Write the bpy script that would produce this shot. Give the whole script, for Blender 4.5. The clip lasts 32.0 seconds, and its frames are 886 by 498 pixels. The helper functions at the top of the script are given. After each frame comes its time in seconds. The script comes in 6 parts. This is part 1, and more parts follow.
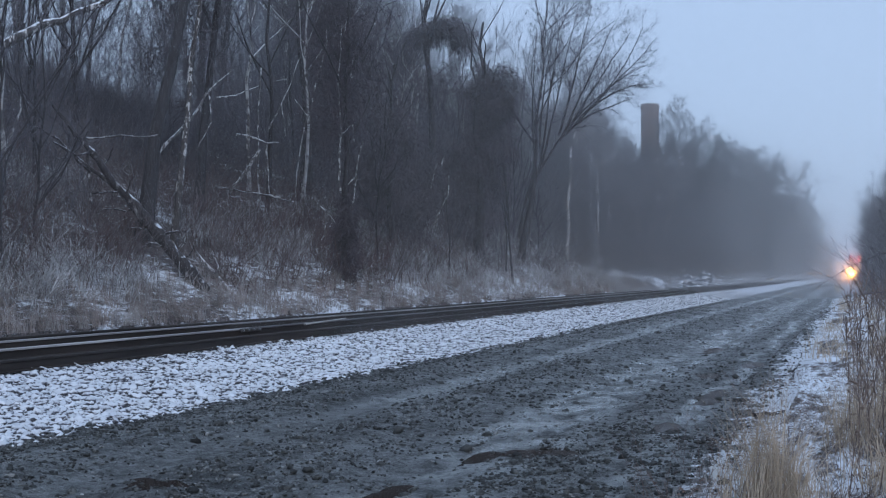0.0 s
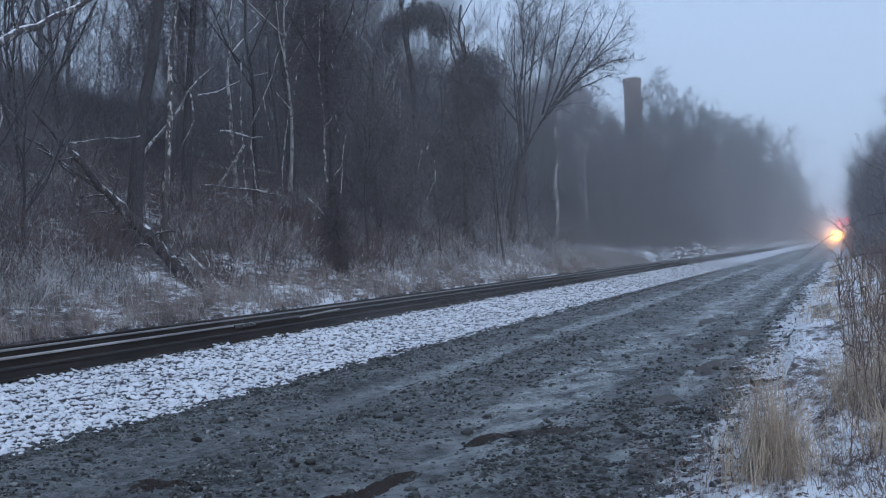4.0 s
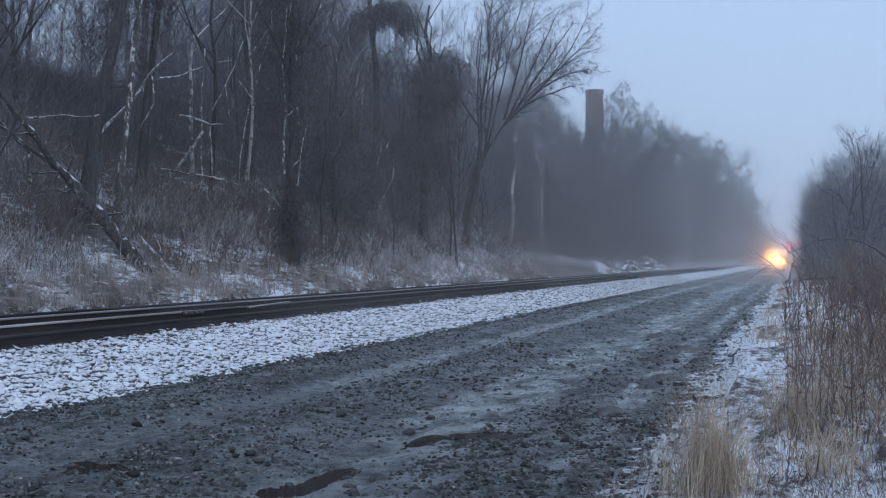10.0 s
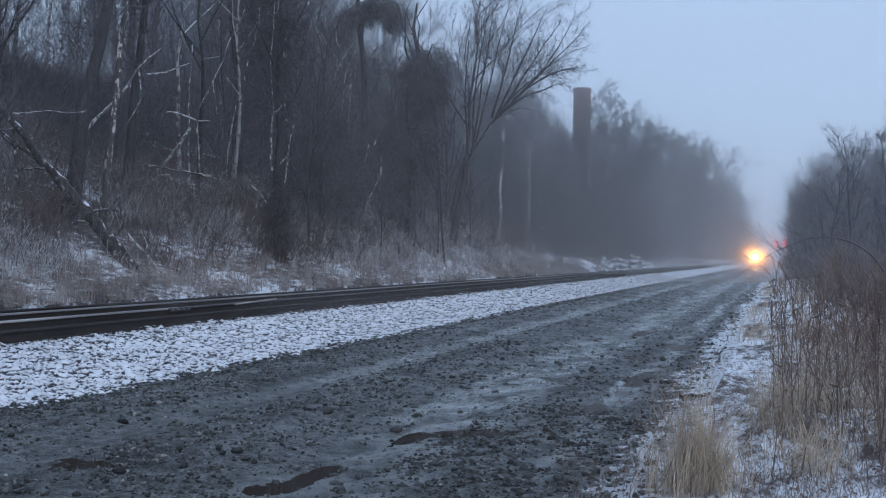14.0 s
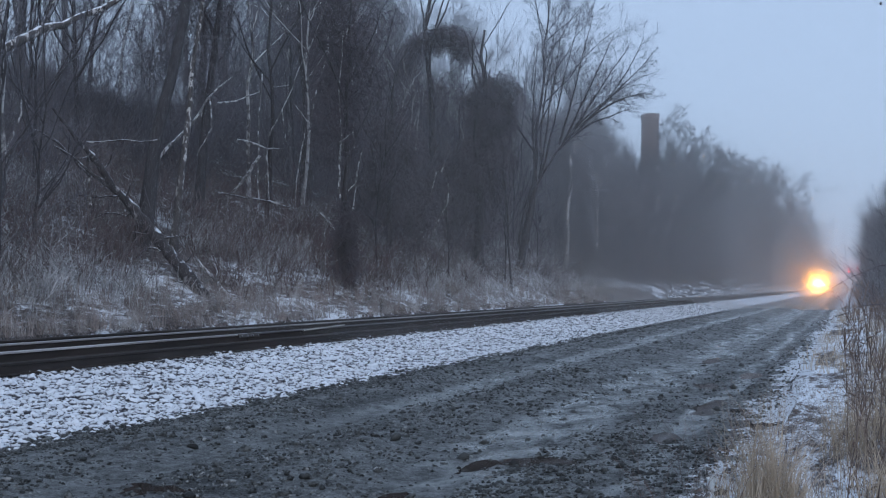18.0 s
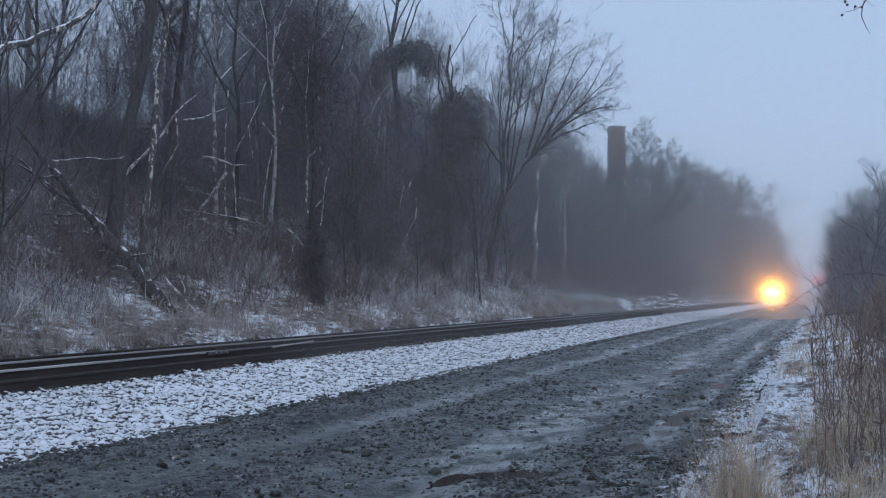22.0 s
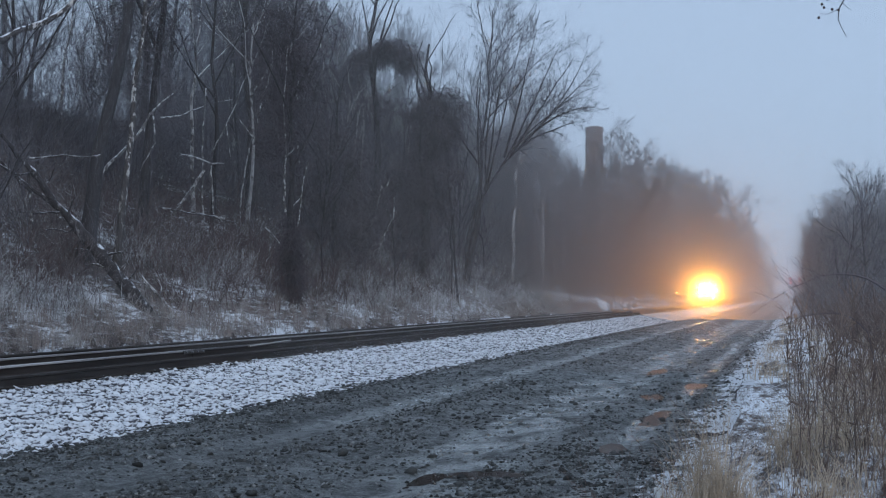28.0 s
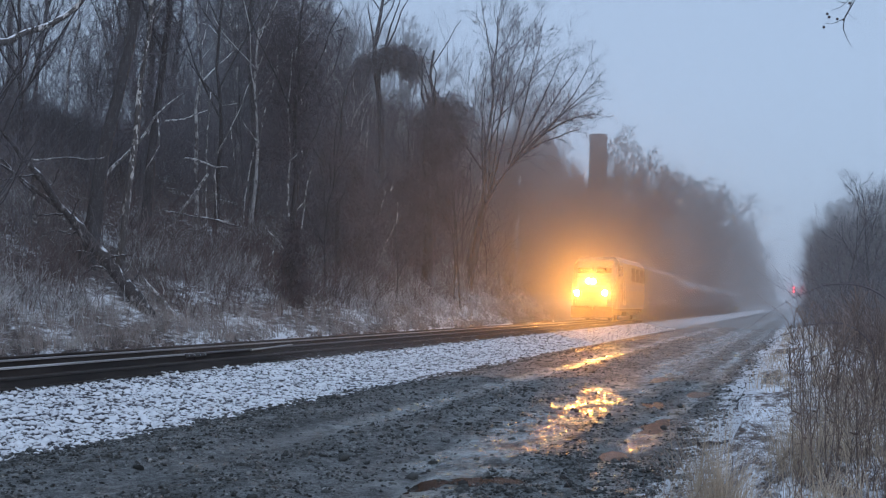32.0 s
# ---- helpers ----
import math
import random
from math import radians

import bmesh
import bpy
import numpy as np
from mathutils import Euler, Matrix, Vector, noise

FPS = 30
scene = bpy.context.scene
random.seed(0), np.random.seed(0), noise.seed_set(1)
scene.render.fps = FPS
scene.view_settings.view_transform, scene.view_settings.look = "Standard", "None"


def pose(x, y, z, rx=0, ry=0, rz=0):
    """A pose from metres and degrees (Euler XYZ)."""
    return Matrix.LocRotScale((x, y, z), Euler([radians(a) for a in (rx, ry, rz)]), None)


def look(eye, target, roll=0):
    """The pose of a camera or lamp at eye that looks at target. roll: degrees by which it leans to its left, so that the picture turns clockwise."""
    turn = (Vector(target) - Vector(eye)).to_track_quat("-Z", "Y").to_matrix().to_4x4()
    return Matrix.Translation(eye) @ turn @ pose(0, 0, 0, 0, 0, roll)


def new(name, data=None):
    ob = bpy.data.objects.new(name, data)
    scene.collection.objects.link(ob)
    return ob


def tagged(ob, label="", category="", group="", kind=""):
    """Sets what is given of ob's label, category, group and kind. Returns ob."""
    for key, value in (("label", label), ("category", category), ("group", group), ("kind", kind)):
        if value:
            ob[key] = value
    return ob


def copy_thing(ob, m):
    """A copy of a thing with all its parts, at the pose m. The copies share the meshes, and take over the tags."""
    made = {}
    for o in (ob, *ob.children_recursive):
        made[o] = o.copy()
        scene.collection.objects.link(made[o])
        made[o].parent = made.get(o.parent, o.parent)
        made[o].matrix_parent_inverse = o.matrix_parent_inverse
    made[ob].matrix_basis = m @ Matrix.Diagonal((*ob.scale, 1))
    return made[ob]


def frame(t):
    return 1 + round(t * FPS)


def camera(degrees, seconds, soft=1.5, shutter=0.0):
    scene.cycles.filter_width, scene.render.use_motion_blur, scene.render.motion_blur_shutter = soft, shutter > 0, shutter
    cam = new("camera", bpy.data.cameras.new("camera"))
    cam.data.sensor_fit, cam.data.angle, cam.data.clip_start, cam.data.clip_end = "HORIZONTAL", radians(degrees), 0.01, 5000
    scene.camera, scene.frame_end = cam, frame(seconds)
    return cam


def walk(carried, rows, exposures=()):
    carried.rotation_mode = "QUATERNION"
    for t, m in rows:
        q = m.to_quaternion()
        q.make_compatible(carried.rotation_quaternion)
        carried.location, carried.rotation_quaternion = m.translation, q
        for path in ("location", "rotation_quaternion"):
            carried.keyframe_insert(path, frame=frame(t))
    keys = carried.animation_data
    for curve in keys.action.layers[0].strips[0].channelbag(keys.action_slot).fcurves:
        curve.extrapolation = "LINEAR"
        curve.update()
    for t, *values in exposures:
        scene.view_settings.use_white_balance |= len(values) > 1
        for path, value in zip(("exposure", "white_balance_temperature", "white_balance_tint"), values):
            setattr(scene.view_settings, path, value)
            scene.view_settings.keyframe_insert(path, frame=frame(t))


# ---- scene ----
# ---- camera: held by someone standing on the verge, it only turns ----
cam = camera(38.3, 32.0, 1.15)
PATH = [
    (0, pose(0, 0, 1.75, 91.17, 0.00, 17.87)),
    (0.5, pose(0, 0, 1.75, 91.03, 0.00, 17.69)),
    (1, pose(0, 0, 1.75, 91.01, 0.03, 17.54)),
    (1.5, pose(0, 0, 1.75, 91.15, 0.16, 17.37)),
    (2, pose(0, 0, 1.75, 91.70, 0.07, 17.88)),
    (2.5, pose(0, 0, 1.75, 91.43, 1.11, 17.83)),
    (3, pose(0, 0, 1.75, 90.90, 3.35, 17.11)),
    (3.5, pose(0, 0, 1.75, 90.52, 3.66, 17.41)),
    (5.5, pose(0, 0, 1.75, 90.21, -0.19, 17.27)),
    (6, pose(0, 0, 1.75, 89.78, -0.59, 16.97)),
    (6.5, pose(0, 0, 1.75, 89.44, -0.60, 16.76)),
    (7, pose(0, 0, 1.75, 89.32, -0.63, 16.37)),
    (7.5, pose(0, 0, 1.75, 89.42, -0.60, 16.03)),
    (8, pose(0, 0, 1.75, 89.72, -0.49, 16.18)),
    (8.5, pose(0, 0, 1.75, 90.00, -0.45, 16.18)),
    (9, pose(0, 0, 1.75, 90.12, -0.38, 15.86)),
    (9.5, pose(0, 0, 1.75, 90.25, -0.39, 15.58)),
    (10, pose(0, 0, 1.75, 90.45, -0.35, 15.37)),
    (10.5, pose(0, 0, 1.75, 90.57, -0.34, 15.09)),
    (11, pose(0, 0, 1.75, 90.54, -0.25, 14.92)),
    (11.5, pose(0, 0, 1.75, 90.50, -0.23, 15.01)),
    (12, pose(0, 0, 1.75, 90.47, -0.27, 15.13)),
    (12.5, pose(0, 0, 1.75, 90.44, -0.22, 15.14)),
    (13, pose(0, 0, 1.75, 90.52, -0.25, 15.05)),
    (13.5, pose(0, 0, 1.75, 90.34, -0.45, 14.76)),
    (15.5, pose(0, 0, 1.75, 90.37, -0.89, 15.14)),
    (16, pose(0, 0, 1.75, 90.30, -0.85, 15.23)),
    (16.5, pose(0, 0, 1.75, 90.25, -0.88, 15.34)),
    (17, pose(0, 0, 1.75, 90.45, -0.76, 15.44)),
    (17.5, pose(0, 0, 1.75, 90.88, -0.47, 16.39)),
    (18, pose(0, 0, 1.75, 91.51, -0.57, 17.82)),
    (18.5, pose(0, 0, 1.75, 91.77, -0.50, 17.59)),
    (19, pose(0, 0, 1.75, 91.72, 0.44, 17.53)),
    (19.5, pose(0, 0, 1.75, 91.65, 0.76, 18.09)),
    (20, pose(0, 0, 1.75, 92.03, 0.32, 17.41)),
    (20.5, pose(0, 0, 1.75, 92.23, 0.12, 16.82)),
    (21, pose(0, 0, 1.75, 92.29, 0.34, 16.57)),
    (21.5, pose(0, 0, 1.75, 92.25, 0.38, 16.52)),
    (22, pose(0, 0, 1.75, 92.16, 0.20, 16.43)),
    (22.5, pose(0, 0, 1.75, 92.18, 0.19, 16.29)),
    (23, pose(0, 0, 1.75, 92.29, 0.08, 16.18)),
    (23.5, pose(0, 0, 1.75, 92.38, -0.10, 16.21)),
    (24, pose(0, 0, 1.75, 92.42, -0.14, 16.50)),
    (24.5, pose(0, 0, 1.75, 92.26, -0.23, 16.71)),
    (26.5, pose(0, 0, 1.75, 92.34, -0.21, 16.66)),
    (27, pose(0, 0, 1.75, 92.28, -0.03, 16.22)),
    (27.5, pose(0, 0, 1.75, 92.07, -0.26, 15.72)),
    (28, pose(0, 0, 1.75, 92.14, -0.03, 15.42)),
    (28.5, pose(0, 0, 1.75, 92.45, -0.00, 15.37)),
    (29, pose(0, 0, 1.75, 92.46, -0.78, 14.95)),
    (29.5, pose(0, 0, 1.75, 92.32, -1.01, 14.77)),
    (30, pose(0, 0, 1.75, 92.29, -0.84, 14.94)),
    (30.5, pose(0, 0, 1.75, 92.17, -0.79, 15.14)),
    (31, pose(0, 0, 1.75, 92.07, -0.89, 15.28)),
    (31.5, pose(0, 0, 1.75, 92.19, -0.79, 15.37)),
    (32, pose(0, 0, 1.75, 92.40, -0.60, 15.53)),
]
walk(cam, PATH, [(0, 0.15, 6700, 10), (7, 0.18, 6720, 10), (13, 0.15, 6750, 10), (20, 0.08, 6850, 10), (24, 0.02, 6900, 9.5), (28, 0.0, 7000, 8), (30, 0.0, 7000, 8), (32, 0.0, 6850, 9)])

# ---- daylight: overcast winter dusk ----
world = bpy.data.worlds.new("winter_dusk_sky")
scene.world = world
world.use_nodes = True
wn, wl = world.node_tree.nodes, world.node_tree.links
sky = wn.new("ShaderNodeTexSky")
sky.sky_type, sky.sun_disc = "NISHITA", False
sky.sun_elevation, sky.sun_rotation = radians(14), radians(150)
sky.air_density, sky.dust_density, sky.ozone_density = 1.0, 2.0, 3.0
overcast = wn.new("ShaderNodeMix")
overcast.data_type = "RGBA"
overcast.inputs["Factor"].default_value = 0.85
overcast.inputs["B"].default_value = (4.5, 6.2, 9.2, 1)
wl.new(sky.outputs["Color"], overcast.inputs["A"])
wl.new(overcast.outputs["Result"], wn["Background"].inputs["Color"])
wn["Background"].inputs["Strength"].default_value = 0.1
sun = new("sun", bpy.data.lights.new("sun", "SUN"))
sun.data.energy, sun.data.angle, sun.data.color = 0.5, radians(40), (1.0, 0.95, 0.9)
sun.matrix_world = look((60, -100, 90), (0, 0, 0))

# ---- materials ----


class Nodes:
    """A node material under construction."""

    def __init__(self, name, rough=0.8, metal=0.0):
        self.mat = bpy.data.materials.new(name)
        self.mat.use_nodes = True
        self.tree = self.mat.node_tree
        self.bsdf = self.tree.nodes["Principled BSDF"]
        self.bsdf.inputs["Roughness"].default_value = rough
        self.bsdf.inputs["Metallic"].default_value = metal
        self.coord = self.tree.nodes.new("ShaderNodeTexCoord").outputs["Object"]

    def put(self, value, socket):
        if isinstance(value, bpy.types.NodeSocket):
            self.tree.links.new(value, socket)
        elif isinstance(value, tuple) and len(value) == 3 and socket.type == "RGBA":
            socket.default_value = (*value, 1)
        else:
            socket.default_value = value

    def noise(self, scale, detail=4.0, rough=0.55, stretch=(1, 1, 1)):
        m = self.tree.nodes.new("ShaderNodeMapping")
        m.inputs["Scale"].default_value = stretch
        self.put(self.coord, m.inputs["Vector"])
        n = self.tree.nodes.new("ShaderNodeTexNoise")
        n.inputs["Scale"].default_value, n.inputs["Detail"].default_value = scale, detail
        n.inputs["Roughness"].default_value = rough
        self.put(m.outputs["Vector"], n.inputs["Vector"])
        return n.outputs["Fac"]

    def ramp(self, value, a, b, lo=0.0, hi=1.0):
        r = self.tree.nodes.new("ShaderNodeMapRange")
        r.interpolation_type = "SMOOTHSTEP"
        for key, v in (("Value", value), ("From Min", a), ("From Max", b), ("To Min", lo), ("To Max", hi)):
            self.put(v, r.inputs[key])
        return r.outputs["Result"]

    def math(self, how, a, b=0.0):
        r = self.tree.nodes.new("ShaderNodeMath")
        r.operation = how
        self.put(a, r.inputs[0])
        self.put(b, r.inputs[1])
        return r.outputs["Value"]

    def mix(self, fac, a, b):
        r = self.tree.nodes.new("ShaderNodeMix")
        r.data_type = "RGBA"
        self.put(fac, r.inputs["Factor"])
        self.put(a, r.inputs["A"])
        self.put(b, r.inputs["B"])
        return r.outputs["Result"]

    def axis(self, socket, which):
        r = self.tree.nodes.new("ShaderNodeSeparateXYZ")
        self.put(socket, r.inputs["Vector"])
        return r.outputs[which]

    def normal_z(self):
        return self.axis(self.tree.nodes.new("ShaderNodeNewGeometry").outputs["Normal"], "Z")

    def island(self):
        return self.tree.nodes.new("ShaderNodeNewGeometry").outputs["Random Per Island"]

    def each(self):
        return self.tree.nodes.new("ShaderNodeObjectInfo").outputs["Random"]

    def bump(self, height, strength=0.4, distance=0.02):
        b = self.tree.nodes.new("ShaderNodeBump")
        b.inputs["Strength"].default_value, b.inputs["Distance"].default_value = strength, distance
        self.put(height, b.inputs["Height"])
        self.put(b.outputs["Normal"], self.bsdf.inputs["Normal"])

    def done(self, colour, rough=None):
        self.put(colour, self.bsdf.inputs["Base Color"])
        if rough is not None:
            self.put(rough, self.bsdf.inputs["Roughness"])
        return self.mat


SNOW = (0.78, 0.82, 0.88)


def plain(name, c1, c2, scale=3.0, rough=0.7, metal=0.0, bump=0.0, stretch=(1, 1, 1), fine=20.0):
    """Two tones at a coarse and a fine scale."""
    n = Nodes(name, rough, metal)
    coarse, grain = n.noise(scale, stretch=stretch), n.noise(scale * fine, 2)
    fac = n.ramp(n.math("ADD", n.math("MULTIPLY", coarse, 0.65), n.math("MULTIPLY", grain, 0.35)), 0.32, 0.68)
    if bump:
        n.bump(grain, bump, 0.01)
    return n.done(n.mix(fac, c1, c2))


def bark(name, dark, light, patches, snow_from, flecks=1.3):
    """Bark with lighter patches, and snow lying on what faces up."""
    n = Nodes(name, 0.9)
    grain = n.noise(6, 5, 0.6, (3, 3, 0.6))
    spots = n.ramp(n.noise(flecks, 4, 0.7, (1, 1, 0.5)), patches, patches + 0.1)
    base = n.mix(n.ramp(grain, 0.35, 0.7), dark, tuple(c * 1.9 for c in dark))
    base = n.mix(spots, base, light)
    up = n.math("ADD", n.normal_z(), n.math("MULTIPLY", n.math("SUBTRACT", n.noise(4, 3), 0.5), 1.6))
    lying = n.ramp(up, snow_from, snow_from + 0.25)
    n.bump(grain, 0.5, 0.02)
    return n.done(n.mix(lying, base, SNOW))


BARK = bark("dark_wet_bark", (0.03, 0.028, 0.032), (0.13, 0.125, 0.13), 0.62, 0.75)
BARK_PALE = bark("pale_peeling_bark", (0.06, 0.057, 0.06), (0.45, 0.445, 0.45), 0.42, 0.55)
BARK_DEAD = bark("bleached_dead_wood", (0.05, 0.046, 0.048), (0.55, 0.54, 0.54), 0.53, 0.55, 5.0)
BARK_SNOWY = bark("snow_lined_dead_wood", (0.03, 0.027, 0.03), (0.36, 0.35, 0.36), 0.58, 0.6, 4.0)
BLEACHED = bark("bleached_bare_wood", (0.1, 0.096, 0.1), (0.62, 0.62, 0.64), 0.47, 0.45, 6.0)
TWIG = plain("fine_dark_twigs", (0.058, 0.057, 0.068), (0.136, 0.133, 0.156), 0.6, 0.9)
DRY_LEAF = plain("withered_brown_leaf", (0.09, 0.064, 0.055), (0.26, 0.19, 0.16), 6.0, 0.9)
VINE = plain("dry_vine_tangle", (0.05, 0.044, 0.052), (0.12, 0.105, 0.12), 0.8, 0.95)
BRUSH = plain("leafless_brush", (0.07, 0.061, 0.066), (0.21, 0.183, 0.19), 0.5, 0.9)
STRAW = plain("dry_straw_grass", (0.3, 0.24, 0.18), (0.64, 0.53, 0.415), 1.2, 0.85)
WEED = plain("dead_weed_stems", (0.07, 0.053, 0.048), (0.29, 0.222, 0.195), 1.5, 0.9)
FROSTED = plain("frosted_dead_grass", (0.19, 0.172, 0.17), (0.5, 0.475, 0.47), 0.8, 0.9)


def forest_floor(name, amount):
    """Leaf litter and dead grass with thin broken snow."""
    n = Nodes(name, 0.92)
    leaf = n.mix(n.ramp(n.noise(9, 5), 0.35, 0.65), (0.04, 0.033, 0.033), (0.13, 0.105, 0.1))
    broad, small = n.noise(0.5, 3, 0.55, (1, 0.35, 1)), n.noise(5.0, 8, 0.78, (1, 0.3, 1))
    lie = n.math("ADD", n.math("MULTIPLY", broad, 0.4), n.math("MULTIPLY", small, 0.6))
    open_ground = n.math("ADD", n.ramp(n.axis(n.coord, "X"), -3.0, -1.0, 0.0, 0.08), n.math("MULTIPLY", n.ramp(n.axis(n.coord, "X"), -22.5, -19.6, -0.008, 0.045), n.ramp(n.axis(n.coord, "X"), -6.0, -5.0, 1.0, 0.0)))
    fac = n.ramp(n.math("ADD", lie, open_ground), amount, amount + 0.09)
    n.bump(n.noise(14, 4), 0.8, 0.05)
    return n.done(n.mix(fac, leaf, SNOW))


FLOOR = forest_floor("leaf_litter_with_snow", 0.52)


def road_material():
    """Wet gravel and mud: smooth wet wheel tracks, pale partly for sky sheen, between rough ridges, snow left along the
    verge.
    """
    n = Nodes("wet_gravel_road", 0.5)
    x, y = n.axis(n.coord, "X"), n.axis(n.coord, "Y")
    wander = n.math("MULTIPLY", n.math("SUBTRACT", n.noise(0.35, 3, 0.5, (1, 0.4, 1)), 0.5), 1.3)
    xx = n.math("ADD", x, wander)
    grain = n.noise(8, 7, 0.75)
    pebbles = n.noise(26, 4, 0.7)
    chips = n.noise(48, 3, 0.8, (1, 0.7, 1))

    def lane(at, half):
        return n.ramp(n.math("ABSOLUTE", n.math("SUBTRACT", xx, at)), half, half * 0.35)
    far_lane = n.math("MULTIPLY", lane(-6.2, 0.5), n.ramp(y, 13.0, 19.0, 0.25, 1.0))
    smooth = n.math("MAXIMUM", n.math("MAXIMUM", far_lane, lane(-3.5, 0.95)), lane(-2.0, 0.25))
    blotch = n.ramp(n.noise(1.1, 5, 0.65, (1, 0.5, 1)), 0.42, 0.62)
    wet = n.math("MULTIPLY", n.math("MAXIMUM", smooth, n.math("MULTIPLY", blotch, 0.35)), n.math("MULTIPLY", n.ramp(n.noise(2.2, 5, 0.65, (1, 0.5, 1)), 0.38, 0.58), n.ramp(n.noise(0.3, 3, 0.5, (1, 0.5, 1)), 0.35, 0.6, 0.5, 1.0)))
    wet = n.math("MAXIMUM", wet, n.math("MULTIPLY", far_lane, n.ramp(n.noise(0.9, 4, 0.6, (1, 0.35, 1)), 0.35, 0.62, 0.15, 0.6)))
    stone = n.mix(n.ramp(grain, 0.35, 0.68), (0.014, 0.016, 0.017), (0.28, 0.3, 0.305))
    stone = n.mix(n.ramp(pebbles, 0.58, 0.68), stone, (0.42, 0.435, 0.44))
    stone = n.mix(n.ramp(n.noise(0.8, 6, 0.7, (1, 0.45, 1)), 0.45, 0.62), stone, n.mix(n.ramp(grain, 0.45, 0.72), (0.012, 0.014, 0.015), (0.2, 0.212, 0.216)))
    stone = n.mix(n.ramp(chips, 0.5, 0.62), stone, n.mix(n.ramp(grain, 0.4, 0.6), (0.01, 0.011, 0.012), (0.04, 0.043, 0.044)))
    stone = n.mix(n.ramp(chips, 0.38, 0.3), stone, (0.4, 0.42, 0.425))
    # mud raised to a pale blue-grey that also stands in for sky sheen
    mud = n.mix(n.ramp(n.noise(3, 4), 0.35, 0.7), (0.24, 0.265, 0.272), (0.4, 0.43, 0.438))
    colour = n.mix(wet, stone, mud)
    edge = n.math("ADD", n.ramp(xx, -2.2, -0.8, 0.0, 0.31), n.math("MULTIPLY", n.noise(3.6, 7, 0.75, (1, 0.5, 1)), 0.75))
    lie = n.ramp(edge, 0.555, 0.615)
    n.bump(n.math("MULTIPLY", n.math("ADD", grain, n.math("MULTIPLY", pebbles, 0.5)), n.ramp(wet, 0, 1, 1, 0.3)), 1.0, 0.09)
    return n.done(n.mix(lie, colour, SNOW), n.math("MAXIMUM", n.ramp(wet, 0, 1, 0.55, 0.16), n.math("MULTIPLY", lie, 0.8)))


ROAD = road_material()


def stone_material(name, snow_from, c1=(0.05, 0.052, 0.055), c2=(0.2, 0.2, 0.21)):
    n = Nodes(name, 0.75)
    lot = n.island()
    base = n.mix(lot, c1, c2)
    base = n.mix(n.ramp(n.noise(25, 3), 0.4, 0.65), base, c1)
    up = n.math("ADD", n.normal_z(), n.math("MULTIPLY", n.math("SUBTRACT", n.noise(16, 5, 0.65), 0.5), 1.6))
    up = n.math("SUBTRACT", up, n.math("MULTIPLY", lot, 0.5))
    lie = n.ramp(up, snow_from, snow_from + 0.35)
    return n.done(n.mix(lie, base, n.mix(lot, SNOW, (0.55, 0.58, 0.63))))


BALLAST_STONE = stone_material("snowy_ballast_stone", 0.06, (0.015, 0.017, 0.025), (0.17, 0.175, 0.205))
BALLAST_BED = stone_material("stony_ballast_bed", 0.6)
BALLAST_FAR = stone_material("snowy_ballast_bed", 0.2)
ROAD_CHIP = stone_material("grey_road_chip", 3.0, (0.012, 0.014, 0.015), (0.34, 0.355, 0.36))
ROAD_STONE = stone_material("bare_road_stone", 3.0, (0.013, 0.015, 0.016), (0.13, 0.138, 0.138))
RAIL_SIDE = plain("rusty_rail_steel", (0.018, 0.015, 0.015), (0.05, 0.038, 0.034), 4, 0.7, 0.2, stretch=(1, 0.1, 1))
RAIL_TOP = plain("polished_rail_head", (0.2, 0.19, 0.19), (0.38, 0.36, 0.355), 3, 0.5, 0.3, stretch=(1, 0.1, 1))
RAIL_DULL = plain("dull_wet_rail_head", (0.045, 0.04, 0.04), (0.11, 0.1, 0.1), 3, 0.4, 0.2, stretch=(1, 0.1, 1))
PALE_WOOD = plain("weathered_pale_pole", (0.3, 0.29, 0.28), (0.5, 0.48, 0.46), 4, 0.8)
RAIL_OLD = plain("snow_dusted_rail_head", (0.22, 0.2, 0.2), (0.52, 0.5, 0.5), 3, 0.5, 0.2, stretch=(1, 0.1, 1))
TIE = plain("creosoted_tie", (0.025, 0.02, 0.018), (0.07, 0.058, 0.05), 3, 0.85, bump=0.4)
BRICK = plain("weathered_brick", (0.12, 0.075, 0.065), (0.2, 0.125, 0.108), 0.8, 0.9)
MORTAR = plain("sooty_brickwork", (0.09, 0.066, 0.06), (0.155, 0.105, 0.092), 0.6, 0.9)
GALVANISED = plain("galvanised_steel", (0.2, 0.21, 0.22), (0.35, 0.36, 0.37), 2, 0.5, 0.6)
BLACK = plain("black_paint", (0.015, 0.015, 0.016), (0.04, 0.04, 0.042), 3, 0.55)
STAINLESS = plain("dull_stainless_steel", (0.13, 0.134, 0.142), (0.22, 0.225, 0.235), 0.8, 0.4, 0.5)
SILVER = plain("grey_silver_paint", (0.07, 0.073, 0.08), (0.12, 0.124, 0.134), 0.7, 0.45, 0.2)
NAVY = plain("dark_blue_paint", (0.02, 0.035, 0.08), (0.04, 0.06, 0.12), 0.7, 0.4)
ROOFING = plain("snow_dusted_roof", (0.28, 0.29, 0.31), (0.5, 0.52, 0.56), 0.8, 0.6)
GLASS_DARK = plain("dark_tinted_glass", (0.01, 0.011, 0.013), (0.025, 0.027, 0.03), 0.5, 0.08)
UNDER = plain("grimy_running_gear", (0.015, 0.014, 0.014), (0.05, 0.047, 0.045), 2, 0.8, 0.1)
BERRY = plain("dark_dried_berries", (0.02, 0.015, 0.015), (0.06, 0.03, 0.025), 20, 0.6)
